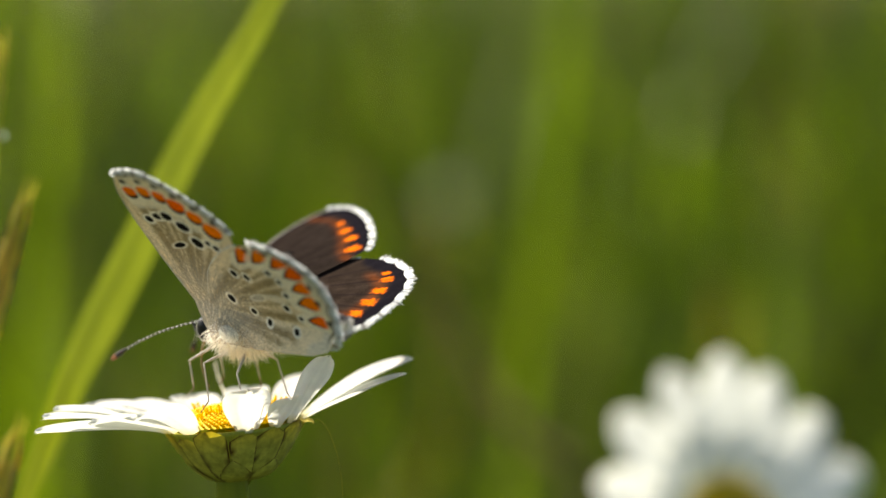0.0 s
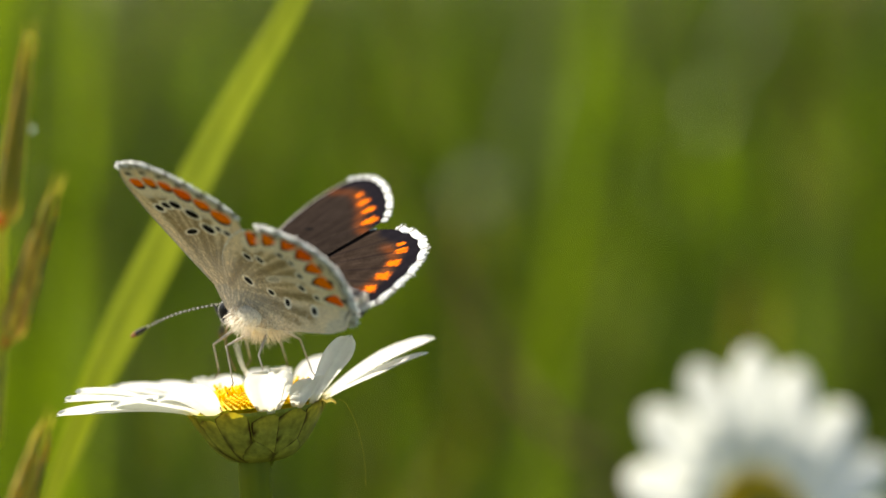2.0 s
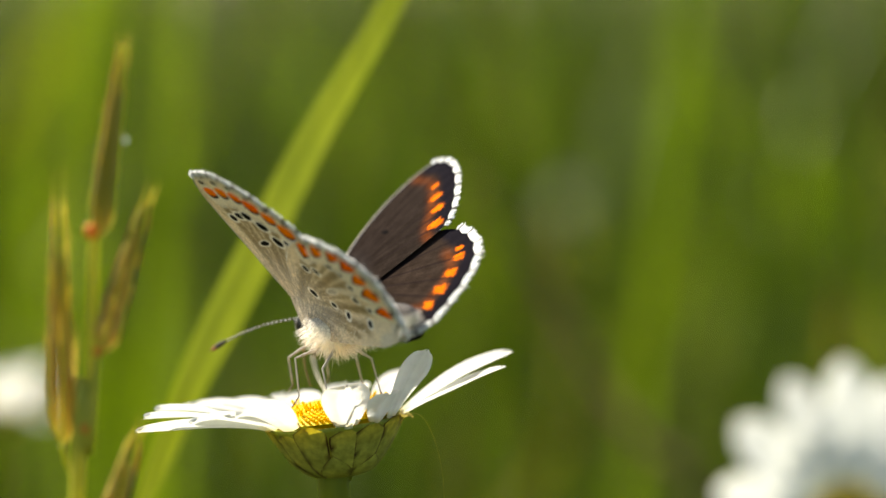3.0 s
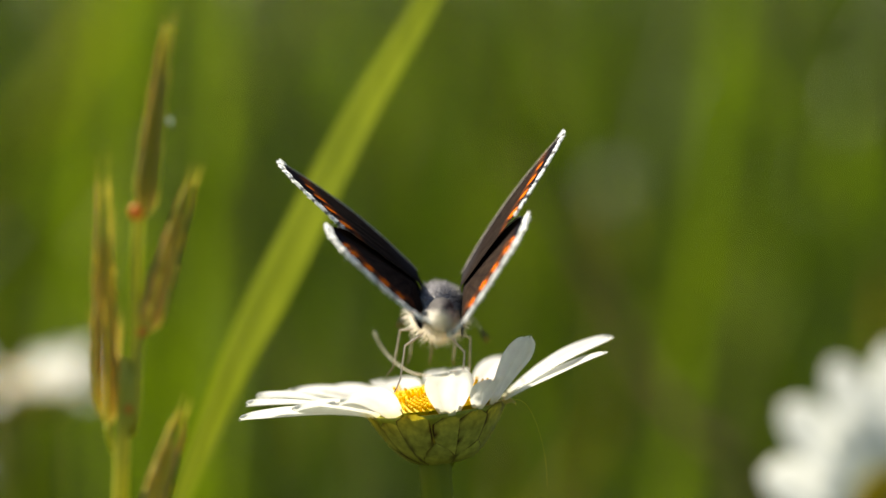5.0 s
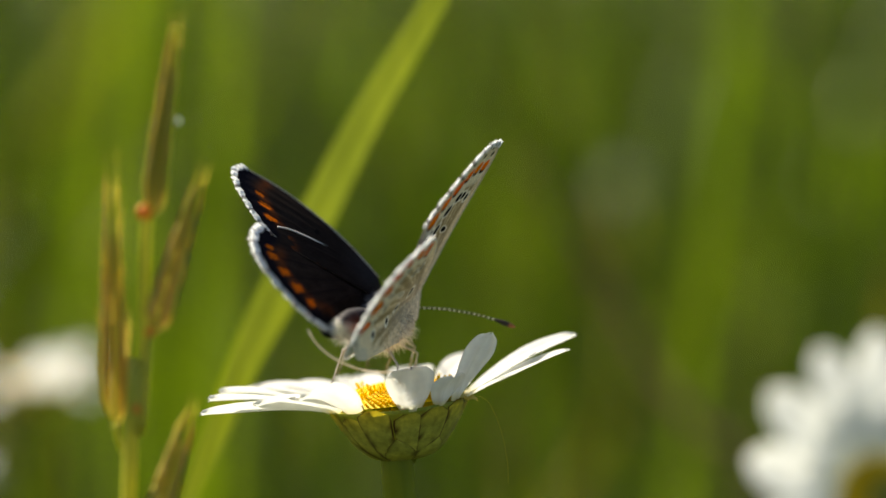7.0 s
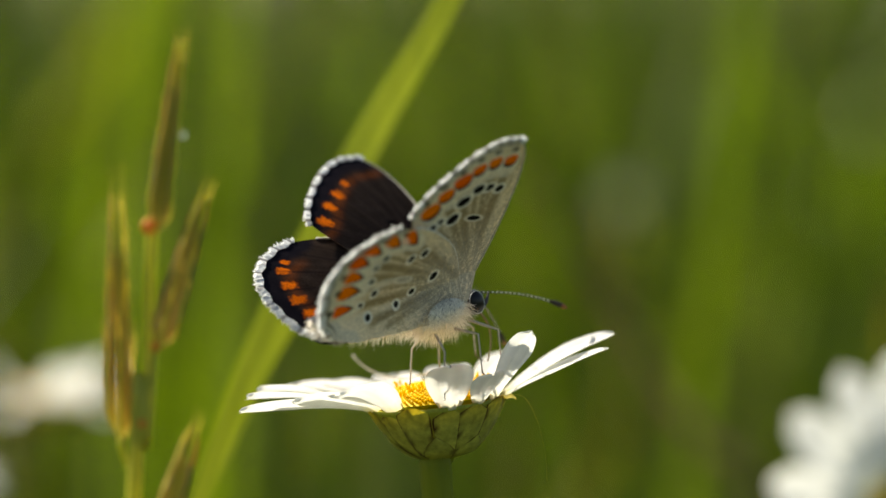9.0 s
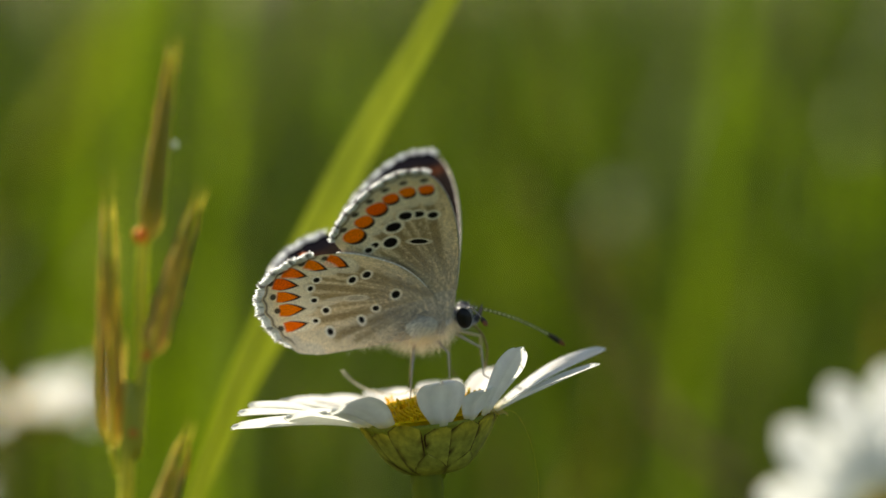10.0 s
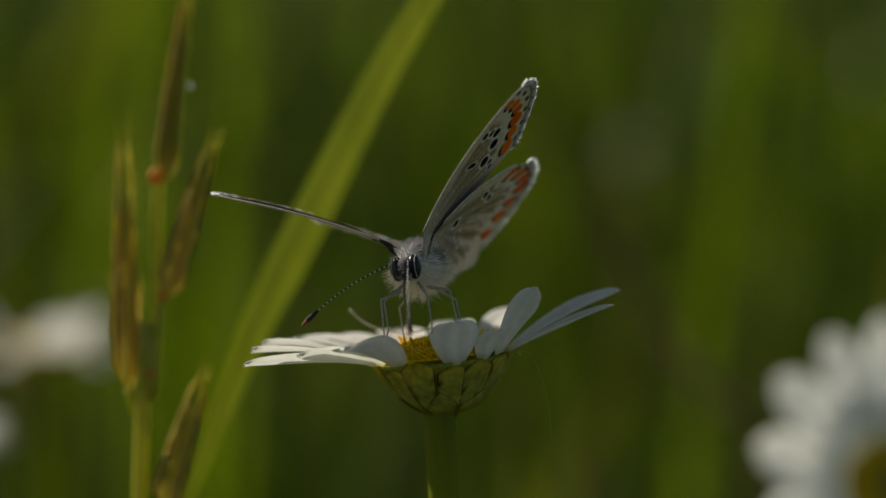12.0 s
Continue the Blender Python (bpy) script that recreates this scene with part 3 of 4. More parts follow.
def wing_hue(a, s, rim, fore, under):
    """Colour at points (a, s) of a wing; rim is the distance from its outer margin."""
    grain = np.array([noise.noise((x * 1.3, y * 1.3, 5.0)) for x, y in zip(a[::7], s[::7])])
    grain = np.repeat(grain, 7)[:len(a)]
    hub = (0.3, 0.4) if fore else (-0.6, 0.6)
    ang = np.arctan2(s - hub[1], a - hub[0])
    dist = np.hypot(a - hub[0], s - hub[1])
    lines = [radians(v) for v in ((84, 91, 97, 103, 109, 116, 123, 131) if fore else (112, 128, 141, 152, 162, 171, 180, 188))]
    vein = np.zeros(len(a))
    for l in lines:
        vein = np.maximum(vein, np.exp(-((ang - l) * dist / 0.09) ** 2) * smooth(dist, 2.0, 4.5))
    orange, black = (FORE_ORANGE, FORE_BLACK) if fore else (HIND_ORANGE, HIND_BLACK)
    def marks(x, y):
        """Coordinates about a mark: towards the wing's root, and across."""
        w = np.array((hub[0] - x, hub[1] - y))
        w = w / np.hypot(*w)
        return (a - x) * w[0] + (s - y) * w[1], (a - x) * -w[1] + (s - y) * w[0]

    fine = np.array([noise.noise((x * 4.1, y * 4.1, 9.0)) for x, y in zip(a[::3], s[::3])]).repeat(3)[:len(a)]
    ray = np.array([noise.noise((t * 26, d * 0.35, 2.0)) for t, d in zip(ang[::2], dist[::2])]).repeat(2)[:len(a)]
    if under:
        col = np.ones((len(a), 3)) * np.array((0.86, 0.71, 0.50)) * (1 + 0.12 * grain[:, None])
        # brown streaks in the cells, broken and unequal, pale between them
        streak = np.zeros(len(a))
        for i, (x, y) in enumerate(orange + ([] if fore else [(-9.2, -0.4), (-8.0, -1.1)])):
            u, v = marks(x, y)
            wide = (0.34 if fore else 0.30) * (1 + 0.3 * math.sin(i * 2.3))
            streak = np.maximum(streak, np.exp(-(v / wide) ** 2) * smooth(u, 0.9, 1.6) * smooth(u, 9.5, 4.5) * (0.75 + 0.25 * math.cos(i * 1.9)))
        col = paint(col, np.clip(streak * (1.4 + 0.7 * ray + 0.9 * fine), 0, 0.88), (0.26, 0.19, 0.10))
        col = paint(col, np.clip(0.10 + 0.7 * grain + 0.6 * fine + 0.25 * ray, 0, 0.75) * smooth(rim, 0.8, 2.2), (0.46, 0.34, 0.19))
        # dusty grey hair about the root
        col = paint(col, np.clip(smooth(dist, 6.5, 1.4) * (0.6 + 0.6 * ray + 0.7 * fine), 0, 0.7), (0.33, 0.305, 0.275))
        col = paint(col, vein * 0.22 * (0.7 + 0.6 * grain), (0.22, 0.17, 0.11))
        col = paint(col, smooth(rim, 0.95, 0.55) * 0.6, (0.66, 0.61, 0.52))
        for i, (x, y) in enumerate(orange):
            u, v = marks(x, y)
            k = (1.03 if fore else 1.14) + 0.10 * math.sin(i * 2.7 + (0 if fore else 1))
            point = np.clip(u + 0.15, 0, 1) * (0.45 if fore else 0.8)
            col = paint(col, smooth(np.hypot((u - 0.35) / 1.45, v / 0.85), 1.0, 0.75) * 0.7, (0.86, 0.79, 0.67))
            big = (0.95, 0.95, 1.05, 1.15, 1.25, 1.25)[i] if fore else 1
            q = ((np.abs(u - 0.16) / (0.54 * k * big)) ** 2.2 + (np.abs(v) / (0.58 * k * big)) ** 2.2) ** 0.455 + point * 0.2
            if not fore:
                q = np.maximum(np.abs(v) / (0.54 * k) + np.clip(u + 0.25, 0, 2) * 0.7, np.abs(u - 0.16) / (0.98 * k)) * 0.8 + q * 0.2
            col = paint(col, smooth(q, 1.06, 0.86), (0.035, 0.025, 0.018))
            q = ((np.abs(u + 0.04) / (0.50 * k * big)) ** 2.4 + (np.abs(v) / (0.58 * k * big)) ** 2.4) ** 0.42 + point * 0.6
            if not fore:
                q = np.maximum(np.abs(v) / (0.52 * k) + np.clip(u + 0.35, 0, 2) * 0.85, np.abs(u - 0.05) / (0.86 * k)) * 0.85 + q * 0.15
            col = paint(col, smooth(q, 1.05, 0.84), (0.95, 0.18 + 0.04 * math.sin(i * 1.7), 0.008))
            col = paint(col, smooth(np.hypot((u + 1.0) / 0.26, v / 0.36), 1.0, 0.6) * 0.95, (0.05, 0.042, 0.035))
        for i, (x, y, r) in enumerate(black):
            u, v = marks(x, y)
            q = np.hypot(u / 0.9, v / (1.15 if i % 2 else 1.02)) * (1.0 if fore else 1.2)
            col = paint(col, smooth(q, r + 0.34, r + 0.14) * 0.95, (0.86, 0.81, 0.72))
            col = paint(col, smooth(q, r + 0.10, r - 0.02), (0.012, 0.01, 0.01))
        x, y = (-0.75, 5.65) if fore else (-5.6, 2.4)
        u, v = (a - x) * 0.95 - (s - y) * 0.3, (a - x) * 0.3 + (s - y) * 0.95
        q = np.hypot(u / 0.66, v / 0.24)
        col = paint(col, smooth(q, 1.6, 1.1) * 0.8, (0.78, 0.72, 0.62))
        col = paint(col, smooth(q, 1.0, 0.8) * (1.0 if fore else 0.3), (0.012, 0.01, 0.01))
        if not fore:
            q = np.hypot((a + 7.2) / 1.5, (s - 2.7) / 0.42)
            col = paint(col, smooth(q, 1, 0.5) * 0.6, (0.76, 0.70, 0.60))
        col = paint(col, np.exp(-((rim - 0.26) / 0.08) ** 2) * (0.9 if fore else smooth(s, -0.6, 0.4) * 0.9), (0.06, 0.05, 0.045))
    else:
        col = np.ones((len(a), 3)) * np.array((0.020, 0.0150, 0.0125) if fore else (0.026, 0.0185, 0.0145)) * (1 + 0.3 * grain[:, None] + 0.35 * ray[:, None])
        col = paint(col, vein * 0.75, (0.014, 0.01, 0.01))
        col = paint(col, smooth(rim, 1.6, 0.9), (0.010, 0.009, 0.012))
        col = paint(col, smooth(dist, 4.0, 0.5) * 0.5, (0.036, 0.037, 0.043))
        reach = smooth(s, 11.8, 9.8) if fore else smooth(a, -7.0, -8.5)
        col = paint(col, np.exp(-((rim - 1.9) / 0.40) ** 2) * 0.14 * reach * (1 - 0.8 * vein), (0.55, 0.12, 0.008))
        for i, (x, y) in enumerate(FORE_UPPER if fore else HIND_UPPER):
            u, v = marks(x, y)
            size = (0.42, 0.62, 0.66, 0.7)[i] if fore else (0.4, 0.58, 0.66, 0.7, 0.6)[i]
            ell = np.hypot(u / (0.80 * size), v / (0.56 * size))
            tri = np.maximum(np.abs(v) / (0.56 * size) + np.clip(u, -0.2, 1) * 0.6, np.abs(u) / (0.85 * size))
            q = tri * 0.5 + ell * 0.5 + 0.4 * fine
            col = paint(col, smooth(q, 1.25, 0.6) * (1 - 0.4 * vein), (0.70, 0.14, 0.008))
        if fore:
            q = np.hypot((a + 0.75) / 0.5, (s - 5.65) / 0.22)
            col = paint(col, smooth(q, 1.0, 0.7), (0.008, 0.007, 0.007))
        col = paint(col, np.exp(-((rim - 0.08) / 0.06) ** 2), (0.008, 0.007, 0.008))
    return np.clip(col, 0, 1)


def wing(fore, side, parent):
    """One wing in its own plane (x forward, y outwards), with an upper and an under skin, and its fringe."""
    n_rim, n_ring = 420, 84
    out = spline(FORE if fore else HIND, n_rim)
    k = len(FORE if fore else HIND)
    lo, hi = (5.6, 12.4) if fore else (3.1, 10.2)
    idx = np.arange(n_rim) * k / n_rim
    margin = (idx > lo) & (idx < hi)
    hub = np.array((-2.2, 6.6) if fore else (-6.0, 2.6))
    beat = 0.29 if fore else 0.24
    # scalloped outer margin
    for i in np.where(margin)[0]:
        ends = min(1, (idx[i] - lo) / 0.6, (hi - idx[i]) / 0.6)
        out[i] = hub + (out[i] - hub) * (1 - (0.022 if fore else 0.045) * ends + 0.012 * math.cos(i * beat))
    rad = (np.arange(n_ring) / (n_ring - 1)) ** 0.8
    flat = (hub[None, None, :] + (out[None, :, :] - hub) * rad[:, None, None]).reshape(-1, 2)
    a, s = flat[:, 0], flat[:, 1]
    edge = out[margin][::2]
    rim = np.full(len(a), 9.0)
    for e in edge:
        rim = np.minimum(rim, np.hypot(a - e[0], s - e[1]))
    bow = 0.35 * np.sin(np.clip(s / 13, 0, 1) * math.pi) + 0.012 * np.sin(a * 5 + s * 2)
    if fore:
        bow = bow - 0.02 * np.clip(a + 2, 0, 9) ** 2 * np.clip(s / 12, 0, 1) + 0.12
    bow = bow - np.clip(0.6 - s, 0, 3) ** 1.15 * (0.5 if not fore else 0.45)
    thick = 0.04 * np.clip(1 - np.repeat(rad, n_rim) ** 6, 0.1, 1)
    geos = []
    for under in (False, True):
        z = bow + (-thick if under else thick)
        verts = np.stack([a, s * side, z], 1)
        faces = grid_faces(n_ring, n_rim, True)
        if under == (side > 0):
            faces = [f[::-1] for f in faces]
        geos.append((verts.tolist(), faces, wing_hue(a, s, rim, fore, under).tolist()))
    ob = part("forewing" if fore else "hindwing", join(*geos), WING, parent,
              ("forewing" if fore else "hindwing") + ", brown above, grey-beige below with orange and black spots")
    roots, ways, lens, cols = [], [], [], []
    ids = np.where((idx > (lo - 0.4 if fore else lo)) & (idx < hi + (0.3 if fore else 1.4)))[0]
    for i in ids:
        p, q = out[i], out[(i + 1) % n_rim]
        for f in range(4):
            e = p + (q - p) * (f / 4 + random.uniform(0, 0.3))
            t = q - p
            nrm = np.array((t[1], -t[0])) / (np.hypot(*t) + 1e-9)
            if np.dot(nrm, e - hub) < 0:
                nrm = -nrm
            dark = math.cos(i * beat) > (0.78 if fore else 0.95)
            zb = 0.35 * math.sin(min(max(e[1] / 13, 0), 1) * math.pi) - (0.02 * max(e[0] + 2, 0) ** 2 * min(max(e[1] / 12, 0), 1) - 0.12 if fore else 0)
            roots.append((e[0] - nrm[0] * 0.1, (e[1] - nrm[1] * 0.1) * side, zb + random.uniform(-0.03, 0.03)))
            ways.append((nrm[0] + random.gauss(0, 0.12), (nrm[1] + random.gauss(0, 0.12)) * side, random.gauss(0, 0.05)))
            lens.append((random.uniform(0.45, 0.64) if not fore else random.uniform(0.34, 0.47)) * (0.75 if dark and fore else 1))
            g = random.uniform(0.78, 0.95)
            cols.append((g * (0.3 if fore else 0.5),) * 3 if dark else (g * 0.98, g, g))
    part("fringe", slivers(roots, ways, lens, 0.2, cols), HAIR, ob, "white fringe of scales", smooth=False)
    # pale leading edge
    lead = out[(idx > 0.6) & (idx < (5.8 if fore else 2.6))]
    if fore:
        part("leading_edge", tube([(p[0], p[1] * side, 0.35 * math.sin(min(max(p[1] / 13, 0), 1) * math.pi) - 0.02 * max(p[0] + 2, 0) ** 2 * min(max(p[1] / 12, 0), 1) + 0.12) for p in lead[::4]],
                                  [0.075 - 0.035 * i / len(lead[::4]) for i in range(len(lead[::4]))], 6, lambda i: (0.46, 0.42, 0.36)), BODY, ob)
    else:
        part("leading_edge", tube([(p[0], p[1] * side, 0.35 * math.sin(min(max(p[1] / 13, 0), 1) * math.pi) + 0.05) for p in lead[::4]],
                                  [0.06] * len(lead[::4]), 6, lambda i: (0.7, 0.68, 0.64)), BODY, ob, "pale edge")
    return ob


butterfly = new("butterfly")
tagged(butterfly, "small brown butterfly with orange-spotted wings, perched on the daisy", "butterfly")
WHITE, GREY, DARK = (0.82, 0.79, 0.71), (0.24, 0.24, 0.26), (0.05, 0.045, 0.05)


def body_hue(n, v):
    t = min(max((n.z - 0.1) / 0.5, 0), 1)
    return tuple(np.array(WHITE) * (1 - t) + np.array(GREY) * t)


def back_hue(n, v):
    t = min(max((n.z + 0.2) / 0.45, 0), 1)
    ringed = 0.75 + 0.25 * math.sin(v.x * 5.2)
    return tuple(np.array(WHITE) * (1 - t) * (0.85 + 0.15 * ringed) + np.array((0.05, 0.045, 0.045)) * t * ringed)


THORAX, THORAX_R = (-1.9, 0, -0.9), (2.3, 1.55, 1.6)
part("thorax", ellipsoid(THORAX, THORAX_R, colour=body_hue), BODY, butterfly, "grey furry back, white underneath")
ABDO, ABDO_R = (-7.0, 0, -1.15), (4.3, 0.92, 1.2)


def abdo_bend(v):
    """The abdomen rises to its tip."""
    return Vector((v.x, v.y, v.z + 0.26 * max(0, -v.x - 3.2)))


part("abdomen", ellipsoid(ABDO, ABDO_R, 30, 24, back_hue, abdo_bend), BODY, butterfly, "dark above, white underneath")
FEELERS = {}
head = part("head", ellipsoid((0.85, 0, -1.35), (0.72, 0.85, 0.8), 14, 18, lambda n, v: (0.09, 0.09, 0.10) if n.z > -0.2 or n.x > 0.4 else (0.36, 0.36, 0.36)), BODY, butterfly)
for sd in (1, -1):
    part("compound_eye", ellipsoid((0.92, 0.58 * sd, -1.3), (0.64, 0.46, 0.84), 14, 18), EYE_M, head, "glossy black eye")
    rimpts = [(0.92 + 0.58 * math.cos(t), 0.80 * sd, -1.3 + 0.77 * math.sin(t)) for t in (2 * math.pi * i / 24 for i in range(25))]
    part("eye_ring", tube(rimpts, [0.022] * 25, 6, lambda i: (0.6, 0.6, 0.58)), BODY, head, "white ring round the eye")
    part("palp", tube(bent((1.1, 0.3 * sd, -1.9), (1.9, 0.35 * sd, -1.9), (2.3, 0.4 * sd, -0.9), 8), [0.16, 0.19, 0.2, 0.18, 0.15, 0.12, 0.08, 0.03], 8, lambda i: (0.3, 0.3, 0.3) if i < 3 else DARK), BODY, head)
    path = bent((0, 0, 0), (4.0, 0, 0.9), (7.7, 0, 0), 92)
    rad = [0.048 if i < 74 else 0.048 + 0.14 * math.sin((i - 73) / 19 * math.pi) ** 0.8 for i in range(92)]
    feeler = part("antenna", tube(path, rad, 8, lambda i: (0.20, 0.07, 0.03) if i > 85 else (0.02, 0.016, 0.014) if i > 74 or i % 4 > 0 else (0.9, 0.89, 0.85)), BODY, head, "black and white ringed antenna with a club")
    FEELERS[sd] = feeler
part("proboscis", tube(bent((1.3, 0, -2.0), (2.6, 0, -3.6), (1.2, 0.1, -5.6), 14), [0.09 - 0.003 * i for i in range(14)], 6, lambda i: (0.16, 0.12, 0.06)), BODY, head)

# fur on the thorax, the belly and the abdomen's sides
roots, ways, lens, cols = [], [], [], []
rng = random.Random(4)
for _ in range(7500):
    onthorax = rng.random() < 0.62
    c, r = (THORAX, THORAX_R) if onthorax else (ABDO, ABDO_R)
    n = Vector((rng.gauss(0, 1), rng.gauss(0, 1), rng.gauss(0, 1))).normalized()
    if not onthorax and n.z > 0.3:
        continue
    p = Vector((c[0] + r[0] * n.x, c[1] + r[1] * n.y, c[2] + r[2] * n.z))
    if not onthorax:
        p = abdo_bend(p)
    g = Vector((n.x / r[0], n.y / r[1], n.z / r[2])).normalized() + (Vector((-0.9, 0, -0.25)) if n.z > -0.1 else Vector((-0.55, 0.5 * n.y, -0.1)))
    roots.append(p * 0.999)
    ways.append(g)
    lens.append(rng.uniform(0.3, 0.85) * (1 if onthorax else 0.65) * (1.5 if n.z < -0.1 else 1))
    k = rng.uniform(0.85, 1.1)
    cols.append(tuple(x * k for x in (WHITE if n.z < (0.15 + rng.gauss(0, 0.25) if onthorax else 0.2) else GREY)))
for _ in range(300):
    n = Vector((rng.gauss(0.4, 1), rng.gauss(0, 1), rng.gauss(0, 1))).normalized()
    if abs(n.y) > 0.42:
        continue
    roots.append((0.85 + 0.72 * n.x, 0.85 * n.y, -1.35 + 0.8 * n.z))
    ways.append(n + Vector((0.5, 0, 0.2)))
    lens.append(rng.uniform(0.25, 0.6))
    cols.append((0.08, 0.08, 0.09) if rng.random() < 0.75 else (0.4, 0.4, 0.4))
fur = part("fur", slivers(roots, ways, lens, 0.022, cols), HAIR, butterfly, "fine pale fur", smooth=False)
fur["kind"] = "stuff"

LEGS = [((0.1, 0.5, -2.3), (1.6, 1.5, -3.4), (1.3, 1.5, -5.3), (1.9, 1.6, -5.9)), ((-1.2, 0.7, -2.5), (-0.6, 2.4, -3.0), (-1.1, 2.6, -5.5), (-0.7, 3.0, -6.3)),
        ((-2.8, 0.7, -2.4), (-3.2, 2.0, -3.4), (-3.9, 2.1, -5.6), (-4.3, 2.4, -6.4))]
for sd in (1, -1):
    for hip, knee, ankle, toe in LEGS:
        f = lambda p: (p[0], p[1] * sd, p[2])
        pts = bent(f(hip), Vector(f(hip)).lerp(Vector(f(knee)), 0.5), f(knee), 5) + bent(f(knee), Vector(f(knee)).lerp(Vector(f(ankle)), 0.5), f(ankle), 6)[1:] + bent(f(ankle), Vector(f(ankle)).lerp(Vector(f(toe)), 0.6), f(toe), 4)[1:]
        part("leg", tube(pts, [0.11, 0.11, 0.10, 0.08, 0.07, 0.06, 0.06, 0.055, 0.05, 0.05, 0.05, 0.04, 0.035], 8, lambda i: (0.36, 0.33, 0.29) if i < 9 else (0.10, 0.085, 0.07)), BODY, butterfly)

WINGS = {(fore, sd): wing(fore, sd, butterfly) for sd in (1, -1) for fore in (True, False)}

# ---- what moves ----
DAISY_BACK = -4   # the main flower leans a little away from the camera
# seconds; x, y, z in millimetres of the daisy's disc; lean about y
SWAY = [
    (0, -2.45, 168.22, 329.72, -3.10),
    (0.5, -2.28, 168.27, 330.14, -3.26),
    (1, -2.37, 168.20, 330.19, -3.42),
    (1.5, -3.01, 168.17, 330.12, -3.58),
    (2, -2.79, 168.17, 330.62, -3.74),
    (2.5, -2.20, 167.86, 330.09, -3.90),
    (3, -3.63, 167.86, 330.35, -4.60),
    (3.2, -0.88, 167.67, 329.81, -4.88),
    (3.5, -2.98, 167.72, 330.79, -5.30),
    (3.7, -1.77, 167.72, 330.95, -5.27),
    (5.3, 0.34, 167.63, 329.94, -5.00),
    (5.5, -2.56, 167.74, 330.80, -5.40),
    (5.9, -3.74, 167.68, 330.99, -5.21),
    (6, -2.63, 167.65, 330.78, -5.16),
    (6.5, -1.77, 167.59, 330.38, -4.93),
    (6.6, -0.40, 167.57, 330.01, -4.88),
    (7, -2.78, 167.66, 330.27, -4.69),
    (7.2, -0.10, 167.49, 329.85, -4.60),
    (8.8, -0.47, 167.81, 331.37, -4.50),
    (9, -0.53, 167.83, 331.35, -4.59),
    (9.5, -0.41, 167.81, 330.88, -4.80),
    (9.8, 0.94, 167.79, 330.65, -4.72),
    (10, -0.53, 167.82, 330.87, -4.66),
    (10.1, -0.77, 167.80, 330.69, -4.63),
    (10.5, -0.11, 167.80, 330.90, -4.52),
    (10.8, -0.47, 167.73, 331.02, -4.44),
    (11, -0.09, 167.62, 330.72, -4.38),
    (11.2, -0.49, 167.55, 330.32, -4.32),
    (11.5, -0.12, 167.65, 331.28, -4.24),
    (11.8, 0.04, 167.62, 331.08, -4.16),
    (12, -0.67, 167.60, 331.05, -4.10),
]
# seconds; turn and rise of the dry filament that the butterfly's legs push about
FILAMENT = [(0, -80, -12), (3.2, -78, -10), (3.5, -64, 5), (3.7, -62, 5), (5.3, -50, 0), (5.5, -48, 0), (6, -32, -3), (6.5, 0, 3), (7, -22, 3), (7.2, -14, 0), (8.8, -36, -14), (12, -28, -13)]
# seconds; how far the wind moves the far daisy to the right and up, in millimetres
FAR_SWAY = [(0, 0, 0), (3.5, 0.3, 0), (5.5, 0.5, 0), (6.5, -0.6, 0.6), (7.1, -1.8, 1.3), (8.8, 0, 0.5), (9.5, 0, 0.4), (11, -1.4, -0.4), (11.5, -1.8, -0.6), (12, -2.0, -0.7)]
# the same, to the right alone, of the small daisy
SIDE_SWAY = [(0, 1.0), (3, 1.1), (3.7, 1.6), (5.5, 1.0), (6, 0), (7.2, 0.3), (8.8, 1.7), (9.5, 1.7), (10.5, 0.3), (12, 0)]
